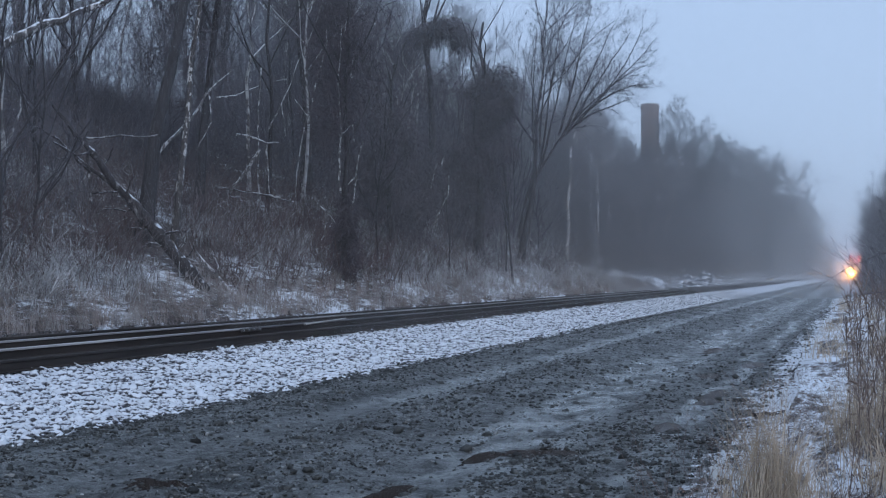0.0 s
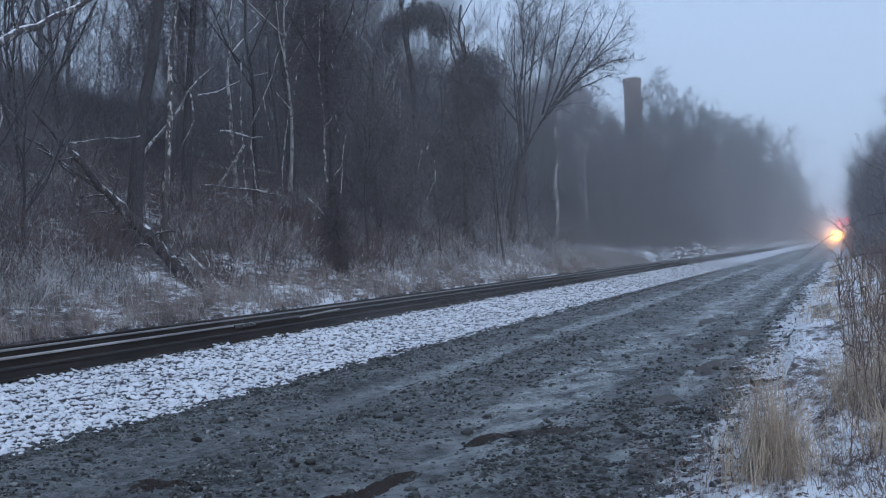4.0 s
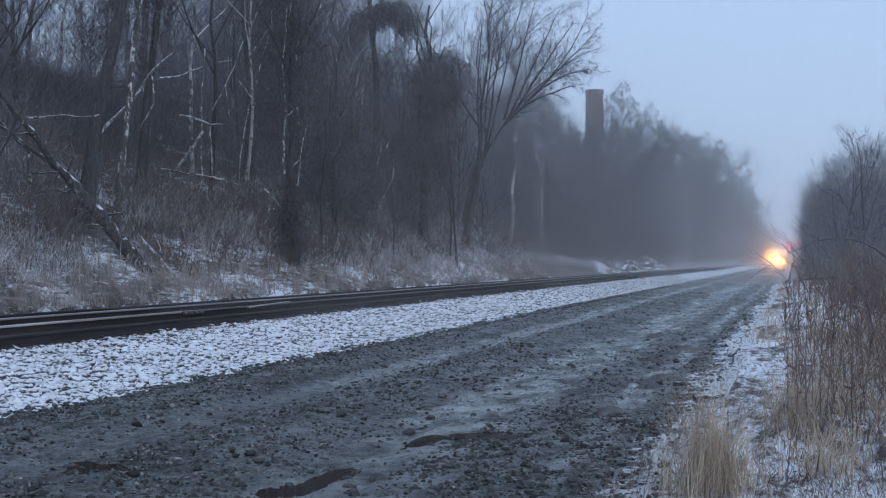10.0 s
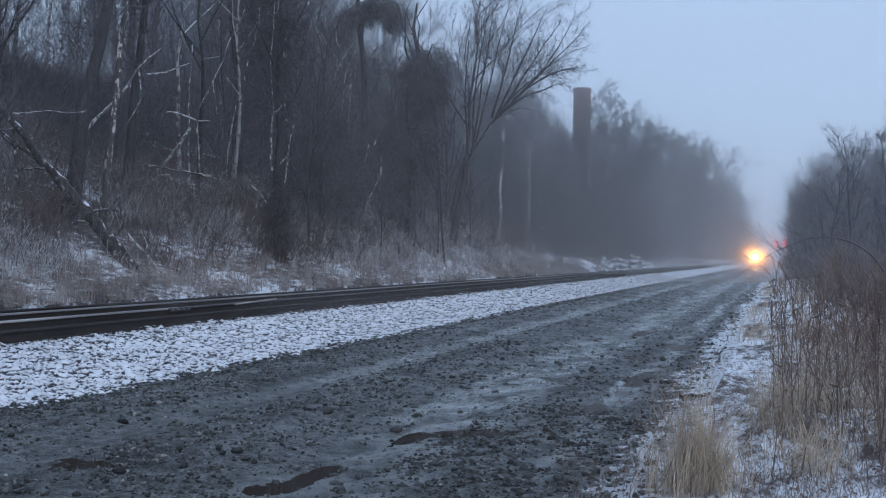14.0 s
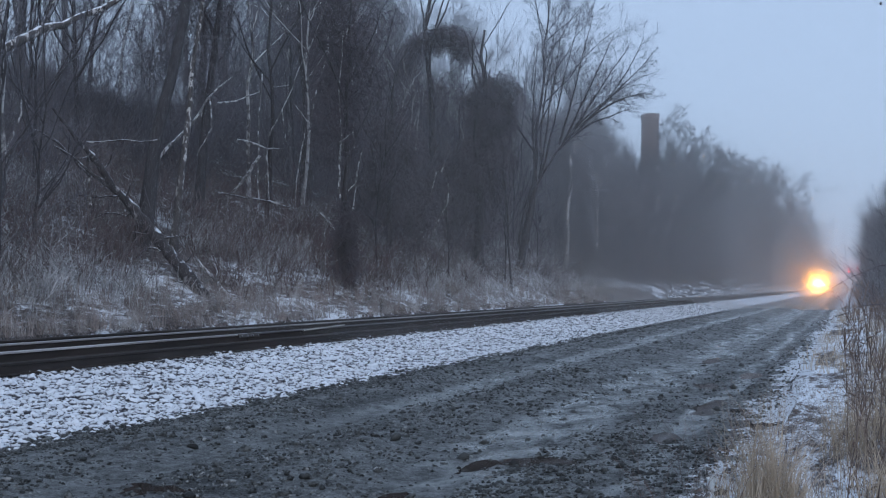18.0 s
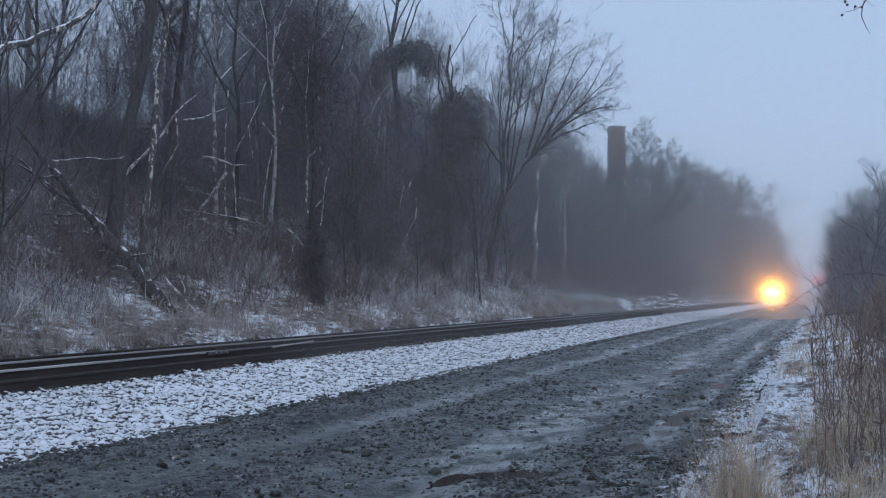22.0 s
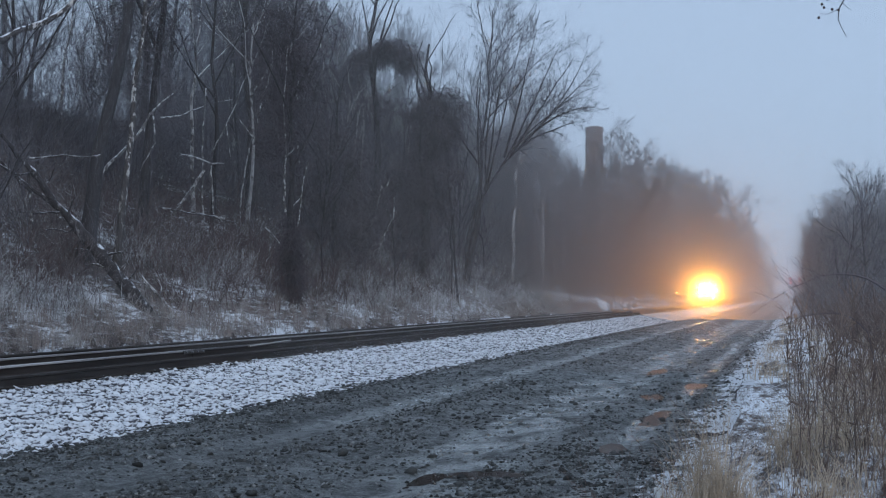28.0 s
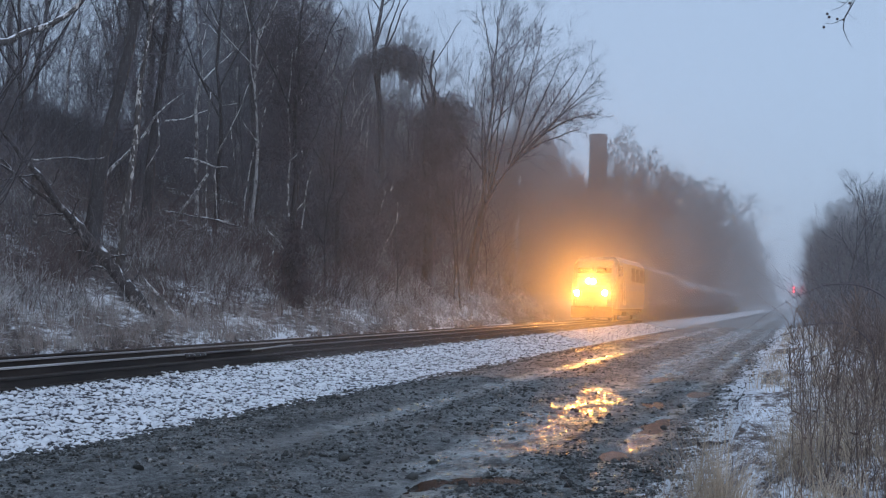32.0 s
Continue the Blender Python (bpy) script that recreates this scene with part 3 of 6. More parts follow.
WOOD = "bare hillside woods"
kinds = [
    tree_meshes(11, 19, 0.24, 0.3, 13, (0.02, 0.03), (5, 5, 4)),
    tree_meshes(12, 21, 0.28, 0.42, 12, (-0.04, 0.0), (6, 5, 4)),
    tree_meshes(13, 17, 0.19, 0.25, 14, (0.05, -0.02), (5, 5, 4)),
    tree_meshes(14, 20, 0.22, 0.5, 10, (0.03, 0.05), (6, 5, 4), wood=BARK_PALE),
    tree_meshes(15, 15, 0.14, 0.3, 12, (0.08, 0.0), (5, 4, 4)),
    tree_meshes(16, 22, 0.3, 0.45, 14, (0.0, -0.03), (5, 5, 4), (0.35, 0.8)),
]
far_kinds = [tree_meshes(30 + i, 17 + i, 0.22, 0.2, 12, (0.02 * i - 0.03, 0), (6, 6, 4), (0.4, 1.1), least=0.014) for i in range(4)]
sapling_kinds = [tree_meshes(50 + i, 7 + 1.5 * i, 0.05 + 0.01 * i, 0.15, 10, (0.05 * (i - 1), 0.03), (5, 4), (0.4, 0.9), least=0.007) for i in range(3)]
pole_kinds = [tree_meshes(60 + i, 13 + 2 * i, 0.09, 0.55, 7, (0.04 * (i - 1), 0.02), (4, 4), (0.4, 0.9), wood=BARK_PALE) for i in range(3)]

LABELS = ["tall bare tree with dark wet bark on the hillside", "slender bare sapling in the hillside brush", "thin pale-barked pole tree on the hillside", "bare tree in the misty distance"]
rng = np.random.default_rng(5)


def scatter(n, meshes, label, x0, x1, y0, y1, gap, taken, group=WOOD, scale=(0.8, 1.2), power=1.0):
    placed = tries = 0
    while placed < n and tries < n * 30:
        tries += 1
        y = y0 + (y1 - y0) * rng.random() ** power
        x = rng.uniform(x0, x1)
        if x < -0.82 * y - 3 or (y < 62 and -0.66 * y < x < -0.42 * y) or any((x - a) ** 2 + (y - b) ** 2 < gap * gap for a, b in taken):
            continue
        taken.append((x, y))
        s = rng.uniform(*scale)
        ground_z = on_land(x, y)
        tall = max(v.co.z for v in meshes[0][0].vertices)
        if y > 95 or x > 0:
            s = min(s, max(0.25, (wood_top(x, y) * rng.uniform(0.82, 1.0) - ground_z) / (tall * 1.2)))
        m = Matrix.Translation((x + bend(y), y, on_land(x, y) - 0.1)) @ pose(0, 0, 0, 0, 0, rng.uniform(0, 360)) @ Matrix.Diagonal((s, s, s, 1))
        which = meshes[rng.integers(len(meshes))]
        placed += 1
        # tall trees thinned by bearing, to open the sky gap before the chimney in view
        if 26 < y < 150 and tall > 9 and 11.0 < math.degrees(math.atan2(-x, y)) < 19.2 and int(abs(x) * 10) % 5 < 3:
            continue
        tree_thing(which, m, label, group)


def wood_top(x, y):
    """Height cap of the woods by bearing from the camera, fitted to the skyline in its view: lower down the line, with
    a dip before the chimney.
    """
    az = math.degrees(math.atan2(-x, y))
    up = np.interp(az, [-9, -4, -2.6, -1.7, -1.25, -0.3, 0.25, 0.5, 1.0, 1.5, 1.9, 2.6, 3.3, 4.3, 5.3, 5.7, 6.2, 6.8, 7.6, 8.1, 8.9, 9.8, 11.5, 14, 17], [7.4, 6.7, 6.2, 5.5, 4.6, 3.4, 2.7, 0.4, 0.7, 1.5, 2.3, 3.6, 4.2, 4.5, 4.5, 5.6, 6.5, 7.2, 7.3, 6.0, 5.7, 7.0, 9.8, 12.5, 15])
    up *= 1 + 0.07 * math.sin(7.3 * az) + 0.05 * math.sin(16.1 * az + 1.0)
    return 1.75 + math.hypot(x, y) * math.tan(math.radians(up))


taken = [(-20.35, 49.4), (-20.1, 36.6), (-22.6, 37.3), (-21.8, 75), (-21.95, 86)]
scatter(30, kinds, LABELS[0], -50, -26, 30, 110, 3.4, taken, scale=(0.6, 1.0))
scatter(20, kinds, LABELS[0], -80, -42, 60, 150, 3.5, taken, scale=(0.7, 1.1))
scatter(70, sapling_kinds, LABELS[1], -40, -19.6, 25, 130, 0.9, taken, power=1.3)
scatter(30, pole_kinds, LABELS[2], -36, -20.5, 32, 150, 1.5, taken, scale=(0.6, 1.0))
scatter(70, far_kinds, LABELS[3], -60, -20.5, 105, 330, 3.2, taken, scale=(0.8, 1.3))
scatter(50, far_kinds, LABELS[3], -55, -20, 330, 900, 5.0, taken, "far woods", (1.0, 1.4))
scatter(26, far_kinds, LABELS[3], 3.5, 26, 150, 420, 3.5, taken, "far woods", (0.6, 0.85))
scatter(24, far_kinds, LABELS[3], 10, 50, 420, 1000, 5.0, taken, "far woods", (0.7, 1.0))

crown_kinds = [tree_meshes(90 + i, 20, 0.2, 0.08, 20, (0.02 * i - 0.02, 0), (7, 7, 4), (0.4, 1.0), least=0.02, reach=0.5) for i in range(3)]
for k in range(20):
    side = math.radians(1.4 + 0.23 * k)
    y = max(300.0, 20.5 / math.tan(side)) + 14 * (k % 3)
    x = -y * math.tan(side)
    size = (wood_top(x, y) - on_land(x, y)) / 21.5
    tree_thing(crown_kinds[k % 3], Matrix.Translation((x + bend(y), y, on_land(x, y) - 0.1)) @ pose(0, 0, 0, 0, 0, 67 * k) @ Matrix.Diagonal((size, size, size, 1)), "broad-crowned bare tree in the mist down the line", "far woods")

# right-hand thicket of low trees beside the road
hedge_kinds = [tree_meshes(80 + i, 9 + i, 0.13, 0.08, 16, (0.04 * (i - 1), 0), (7, 6, 4), (0.4, 1.0), least=0.006) for i in range(3)]
scatter(34, hedge_kinds, "low bushy bare tree at the edge of the road", 1.0, 15, 92, 150, 1.5, taken, "thicket by the road", (0.7, 0.95))
scatter(14, sapling_kinds, "low bushy bare tree at the edge of the road", 2.2, 9, 60, 105, 1.2, taken, "thicket by the road", (0.4, 0.6))


def single_tree(name, label, x, y, height, radius, lean, seed, wood, limbs=9, start=0.5, counts=(5, 4, 3), k=11, wob=0.012, spread=(0.5, 1.0), up=0.25, reach=0.4, least=0.008):
    r = np.random.default_rng(seed)
    T = trunk_line(r, height, radius, lean, k, wob)
    L1 = sprout(r, *T, limbs, start, 0.97, spread, reach, 6, up, 0.6, 0.05, 0.015)
    P, R = L1
    groups = []
    for level, m in enumerate(counts):
        P, R = sprout(r, P, R, m, 0.2, 1.0, (0.4, 0.95), 0.55, 4, up * 0.7, 0.6, 0.07, least)
        groups.append((P, R, 4 if level == 0 else 1))
    me = [tube_mesh("trunk", [(*T, 12)], wood)]
    me += [tube_mesh("limb", [(L1[0][i:i + 1], L1[1][i:i + 1], 7)], wood) for i in range(limbs)]
    if groups:
        me.append(tube_mesh("crown", groups, TWIG))
    return tree_thing(me, Matrix.Translation((x, y, on_land(x, y) - 0.1)), label, name=name)


single_tree("tree", "thick dark leaning trunk with peeling bark", -22.6, 37.3, 20, 0.25, (0.11, 0.0), 101, BARK, 10, 0.4)
single_tree("tree", "pale trunk beside the thick dark one", -22.0, 38.3, 17, 0.13, (0.1, 0.0), 102, BARK_DEAD, 8, 0.5)
single_tree("tree", "slim pale trunk leaning slightly, forked above", -25.4, 56.4, 15, 0.09, (0.1, 0.0), 103, BARK_PALE, 7, 0.45)
single_tree("tree", "slim pale trunk standing straight on the slope", -27.8, 67.0, 17, 0.1, (0.03, 0.0), 104, BARK_PALE, 7, 0.5)
single_tree("tree", "slim pale trunk standing straight on the slope", -31.6, 79.0, 19, 0.11, (0.0, 0.0), 105, BARK_PALE, 7, 0.5)
single_tree("tree", "straight dark pole with snow on its branch stubs", -25.8, 53.7, 16, 0.12, (0.0, 0.0), 106, BARK, 8, 0.35)
single_tree("tree", "straight pale pole with snow on its branch stubs", -26.3, 52.6, 15, 0.1, (0.0, 0.0), 107, BARK_PALE, 8, 0.4)
single_tree("tree", "thick pale-footed trunk at the bottom of the slope", -22.8, 103.6, 16, 0.19, (0.03, 0.0), 108, BARK_PALE, 8, 0.45)
single_tree("tree", "thin white trunk at the bottom of the slope", -22.3, 115.2, 13, 0.14, (0.0, 0.0), 109, BARK_PALE, 7, 0.5)
single_tree("tree", "white trunk forked from the ground", -24.3, 162.0, 15, 0.2, (0.04, 0.0), 110, BARK_PALE, 7, 0.5)
single_tree("tree", "white trunk forked from the ground", -24.1, 162.3, 13, 0.17, (0.3, 0.0), 111, BARK_PALE, 6, 0.5)
single_tree("tree", "broad spreading bare tree leaning over the line", -24.0, 93.0, 20, 0.19, (0.1, 0.05), 113, BARK, 16, 0.35, (7, 6, 4), spread=(0.4, 0.9), up=0.25, reach=0.5, least=0.007)


def stemmed_tree(label, foot, fork, stems, radius, seed, counts=(18, 8, 4), least=0.0055):
    """A tree that divides into several curved stems: each is (start, middle, end)."""
    q = np.random.default_rng(seed)
    k = 10
    u = np.linspace(0, 1, k)[:, None]
    foot, fork = np.array(foot), np.array(fork)
    trunk = foot * (1 - u) + fork * u + q.normal(size=(k, 3)) * 0.04
    P = []
    for a, m, b in stems:
        a, m, b = (np.array(v, dtype=float) for v in (a, m, b))
        c = 2 * m - (a + b) / 2
        P.append((1 - u) ** 2 * a + 2 * u * (1 - u) * c + u ** 2 * b + np.cumsum(q.normal(size=(k, 3)) * 0.07, axis=0) * u)
    P = np.array(P)
    R = np.broadcast_to(radius * 0.38 * (1 - 0.86 * u[:, 0]), P.shape[:2])
    thing = new("tree")
    part("trunk", tube_mesh("trunk", [(trunk[None], np.linspace(radius * 1.3, radius * 0.8, k)[None], 12)], BARK), None, thing)
    for i in range(len(P)):
        part("limb", tube_mesh("limb", [(P[i:i + 1], R[i:i + 1], 7)], BARK), None, thing)
    groups = []
    A, B = P, R
    for level, m in enumerate(counts):
        A, B = sprout(q, A, B, m, 0.25 if level == 0 else 0.15, 1.0, (0.3, 1.0), 0.27 if level == 0 else 0.62, 5 if level == 0 else 4, 0.04, 0.5, 0.07, least)
        groups.append((A, B, 3 if level == 0 else 1))
    part("crown", tube_mesh("crown", groups, TWIG), None, thing, "fine bare twigs of the crown")
    return tagged(thing, label, "tree")


stemmed_tree("broad spreading bare tree leaning over the line", (-22.5, 87.2, 2.2), (-21.3, 87.2, 8.6), [
    ((-21.4, 87.2, 8.3), (-17.4, 87.6, 13.6), (-12.4, 88.0, 16.2)), ((-19.4, 87.4, 11.4), (-15.9, 87.6, 15.2), (-13.9, 87.3, 18.4)),
    ((-20.8, 87.2, 9.5), (-19.4, 86.9, 14.6), (-17.7, 86.4, 20.0)), ((-19.6, 87.4, 11.1), (-17.5, 87.2, 15.4), (-15.6, 86.9, 19.4)),
    ((-21.0, 87.2, 9.1), (-20.0, 86.7, 14.6), (-19.2, 86.2, 19.6)), ((-18.8, 87.4, 12.0), (-16.8, 87.7, 13.1), (-14.3, 88.1, 13.4)),
    ((-21.2, 87.2, 8.7), (-21.4, 86.6, 13.6), (-21.0, 85.9, 18.8)),
    ((-18.2, 87.5, 12.7), (-15.6, 87.2, 15.0), (-12.9, 86.8, 17.5)), ((-18.0, 87.5, 12.9), (-15.4, 88.2, 14.6), (-13.1, 88.8, 14.6)), ((-19.6, 87.2, 11.5), (-18.0, 86.2, 16.0), (-16.7, 85.4, 20.3)),
    ((-20.9, 87.2, 10.0), (-21.0, 88.0, 15.0), (-20.4, 88.6, 20.2)), ((-18.8, 87.4, 12.2), (-16.8, 88.4, 15.8), (-14.8, 89.0, 19.0))], 0.24, 122)
stemmed_tree("round-crowned bare tree beside the chimney", (-23.4, 176.4, 2.4), (-23.7, 176.0, 12.6), [
    ((-23.7, 176.0, 12.5), (-25.2, 175.2, 18.0), (-25.8, 174.9, 22.0)), ((-23.7, 176.0, 12.5), (-24.2, 175.2, 18.5), (-24.4, 174.9, 24.0)),
    ((-23.7, 176.0, 12.5), (-23.3, 175.5, 18.8), (-22.6, 175.0, 24.6)), ((-23.7, 176.0, 12.5), (-22.2, 175.6, 18.6), (-20.9, 175.3, 23.4)),
    ((-23.6, 176.0, 12.0), (-21.0, 175.8, 17.6), (-19.2, 175.8, 21.6)), ((-23.6, 176.0, 11.6), (-20.0, 176.0, 16.6), (-17.8, 176.0, 20.2)),
    ((-23.6, 176.0, 11.2), (-19.4, 176.3, 15.0), (-17.0, 176.4, 17.8)), ((-23.6, 176.0, 10.6), (-19.2, 176.5, 13.0), (-16.8, 176.7, 14.8))], 0.24, 114, (22, 12, 7), 0.0075)



def sticks(name, label, lines, wood, category="dead tree", part_name="limb"):
    """A dead tree out of a few straight, kinked pieces: (start, end, thick, thin, kink)."""
    thing = new(name)
    r = np.random.default_rng(len(name) + int(abs(lines[0][0][1]) * 10))
    for a, b, r0, r1, kink in lines:
        k = 12
        s = np.linspace(0, 1, k)[:, None]
        P = np.array(a)[None] * (1 - s) + np.array(b)[None] * s
        size = np.linalg.norm(np.array(b) - np.array(a))
        P += np.cumsum(r.normal(size=(k, 3)) * kink * size, axis=0) * np.minimum(1, 3 * s * (1 - s) + 0.2)
        part(part_name, tube_mesh(part_name, [(P[None], np.linspace(r0, r1, k)[None] * (0.62 if wood is BLEACHED else 1.0) * (1 + 0.16 * r.normal(size=(1, k))), 9)], wood), None, thing)
    return tagged(thing, label, category)


sticks("dead_tree", "dead leaning trunk with broken snowy branches", [
    ((-19.8, 37.0, 0.9), (-21.1, 36.3, 2.8), 0.26, 0.21, 0.006), ((-21.1, 36.3, 2.8), (-22.4, 35.4, 4.6), 0.2, 0.15, 0.008), ((-22.4, 35.4, 4.6), (-23.24, 34.75, 6.0), 0.13, 0.08, 0.01), ((-23.24, 34.75, 6.0), (-23.9, 34.2, 7.1), 0.08, 0.04, 0.01),
    ((-22.5, 35.3, 4.7), (-24.0, 34.4, 5.9), 0.07, 0.03, 0.015), ((-23.0, 35.0, 5.0), (-24.6, 34.3, 6.4), 0.04, 0.02, 0.02),
    ((-20.85, 36.4, 2.6), (-21.5, 36.0, 2.75), 0.055, 0.04, 0.02), ((-21.5, 36.0, 2.75), (-22.0, 35.8, 2.35), 0.04, 0.02, 0.02),
    ((-21.2, 36.2, 3.0), (-20.7, 36.3, 3.15), 0.04, 0.02, 0.03), ((-20.7, 36.3, 3.15), (-20.3, 36.5, 3.1), 0.025, 0.012, 0.03),
    ((-21.8, 35.8, 3.8), (-21.55, 35.9, 4.5), 0.035, 0.012, 0.03), ((-21.9, 35.8, 3.9), (-23.0, 35.3, 3.7), 0.035, 0.012, 0.03),
    ((-22.1, 35.6, 4.2), (-21.9, 35.7, 4.9), 0.035, 0.012, 0.03), ((-22.3, 35.4, 4.4), (-23.5, 35.0, 4.4), 0.035, 0.012, 0.03),
    ((-22.7, 35.1, 5.1), (-22.4, 35.3, 5.8), 0.03, 0.012, 0.03), ((-23.0, 34.9, 5.6), (-24.0, 34.4, 5.5), 0.03, 0.012, 0.03),
    ((-20.3, 36.7, 1.8), (-21.0, 36.5, 1.2), 0.04, 0.015, 0.03), ((-20.6, 36.5, 2.1), (-20.3, 36.7, 2.7), 0.03, 0.012, 0.03),
    ((-20.1, 36.8, 1.4), (-20.9, 36.6, 0.9), 0.03, 0.012, 0.03), ((-21.4, 36.1, 3.2), (-22.2, 35.8, 3.1), 0.025, 0.01, 0.03)], BARK_SNOWY)
sticks("fallen_branch", "snow-covered broken branch propped on the slope", [
    ((-19.7, 38.4, 1.0), (-20.9, 38.0, 2.5), 0.085, 0.05, 0.02), ((-20.1, 38.2, 1.4), (-20.3, 38.1, 2.3), 0.05, 0.02, 0.03)], BLEACHED, "branch")
sticks("broken_tree", "bleached broken trunk leaning on a pole", [
    ((-25.98, 49.51, 4.91), (-25.20, 49.83, 6.03), 0.099, 0.093, 0.01), ((-25.20, 49.83, 6.03), (-24.47, 50.08, 7.18), 0.093, 0.087, 0.01),
    ((-25.35, 49.57, 7.82), (-24.60, 49.96, 7.66), 0.062, 0.054, 0.01), ((-24.60, 49.96, 7.66), (-24.20, 50.18, 7.47), 0.054, 0.045, 0.01),
    ((-24.20, 50.18, 7.47), (-23.72, 50.40, 7.48), 0.045, 0.037, 0.01), ((-24.23, 50.17, 7.38), (-24.19, 50.32, 6.09), 0.062, 0.056, 0.01),
    ((-24.19, 50.32, 6.09), (-24.18, 50.43, 4.58), 0.056, 0.050, 0.01), ((-24.67, 50.58, 10.83), (-24.91, 50.74, 9.12), 0.038, 0.042, 0.01),
    ((-24.91, 50.74, 9.12), (-25.00, 50.99, 6.66), 0.042, 0.046, 0.01), ((-25.00, 50.99, 6.66), (-25.05, 51.11, 4.80), 0.046, 0.050, 0.01)], BLEACHED)
sticks("broken_limb", "dead pale limb hung up across the slope trees", [
    ((-24.30, 41.17, 6.12), (-23.75, 41.41, 6.80), 0.096, 0.081, 0.01), ((-23.75, 41.41, 6.80), (-23.10, 41.68, 7.54), 0.081, 0.067, 0.01),
    ((-23.10, 41.68, 7.54), (-22.62, 41.81, 8.41), 0.067, 0.053, 0.01), ((-22.62, 41.81, 8.41), (-22.25, 41.94, 8.84), 0.053, 0.037, 0.01),
    ((-22.25, 41.94, 8.84), (-21.77, 42.11, 9.26), 0.037, 0.021, 0.01), ((-22.54, 41.84, 8.49), (-22.52, 42.02, 7.35), 0.043, 0.037, 0.01),
    ((-22.52, 42.02, 7.35), (-23.01, 41.87, 6.35), 0.037, 0.032, 0.01), ((-22.29, 42.01, 8.29), (-21.65, 42.32, 8.39), 0.043, 0.032, 0.01),
    ((-21.65, 42.32, 8.39), (-20.89, 42.65, 8.74), 0.032, 0.021, 0.01), ((-23.10, 41.68, 7.54), (-22.74, 41.78, 8.22), 0.053, 0.037, 0.01),
    ((-22.74, 41.78, 8.22), (-22.84, 41.79, 7.75), 0.037, 0.021, 0.01)], BLEACHED)
sticks("birch", "slender birch with two pale crooked stems", [
    ((-25.39, 56.50, 4.34), (-25.22, 56.43, 6.57), 0.069, 0.064, 0.01), ((-25.22, 56.43, 6.57), (-25.00, 56.34, 8.46), 0.064, 0.059, 0.01),
    ((-25.00, 56.34, 8.46), (-24.72, 56.23, 10.21), 0.059, 0.055, 0.01), ((-24.72, 56.23, 10.21), (-24.40, 56.17, 11.41), 0.055, 0.046, 0.01),
    ((-24.40, 56.17, 11.41), (-23.92, 56.13, 12.74), 0.046, 0.037, 0.01), ((-23.92, 56.13, 12.74), (-23.88, 55.82, 14.31), 0.037, 0.027, 0.01),
    ((-24.98, 56.23, 9.40), (-25.25, 56.04, 9.85), 0.041, 0.034, 0.01), ((-25.25, 56.04, 9.85), (-25.50, 55.87, 10.22), 0.034, 0.027, 0.01),
    ((-25.67, 56.33, 5.16), (-25.53, 56.27, 6.84), 0.055, 0.050, 0.01), ((-25.53, 56.27, 6.84), (-25.25, 56.24, 8.32), 0.050, 0.046, 0.01),
    ((-25.25, 56.24, 8.32), (-25.01, 56.22, 9.32), 0.046, 0.041, 0.01)], BLEACHED, "tree")
sticks("birch", "slender pale stem leaning between darker trees", [
    ((-25.43, 52.83, 8.32), (-25.07, 52.91, 9.01), 0.052, 0.046, 0.01), ((-25.07, 52.91, 9.01), (-24.71, 52.97, 9.78), 0.046, 0.039, 0.01),
    ((-24.71, 52.97, 9.78), (-24.22, 53.01, 10.92), 0.039, 0.033, 0.01), ((-24.22, 53.01, 10.92), (-23.56, 53.02, 12.44), 0.033, 0.026, 0.01),
    ((-24.81, 52.95, 9.60), (-24.76, 53.08, 8.89), 0.039, 0.033, 0.01), ((-24.76, 53.08, 8.89), (-24.70, 53.20, 8.12), 0.033, 0.026, 0.01),
    ((-24.52, 52.92, 10.67), (-25.10, 52.66, 10.58), 0.026, 0.013, 0.01)], BLEACHED, "tree")
sticks("birch", "straight pale stem with snapped side branches", [
    ((-20.60, 49.79, 5.29), (-20.58, 49.63, 7.14), 0.072, 0.060, 0.01), ((-20.58, 49.63, 7.14), (-20.51, 49.46, 8.78), 0.060, 0.048, 0.01),
    ((-20.51, 49.46, 8.78), (-20.42, 49.23, 10.41), 0.048, 0.036, 0.01), ((-20.42, 49.23, 10.41), (-20.19, 48.97, 12.25), 0.036, 0.024, 0.01),
    ((-20.60, 49.79, 5.29), (-20.26, 49.91, 5.60), 0.048, 0.036, 0.01), ((-20.26, 49.91, 5.60), (-20.03, 49.98, 5.86), 0.036, 0.024, 0.01),
    ((-20.56, 49.59, 7.61), (-20.29, 49.67, 7.80), 0.048, 0.036, 0.01), ((-20.29, 49.67, 7.80), (-20.13, 49.71, 8.03), 0.036, 0.024, 0.01)], BLEACHED, "tree")
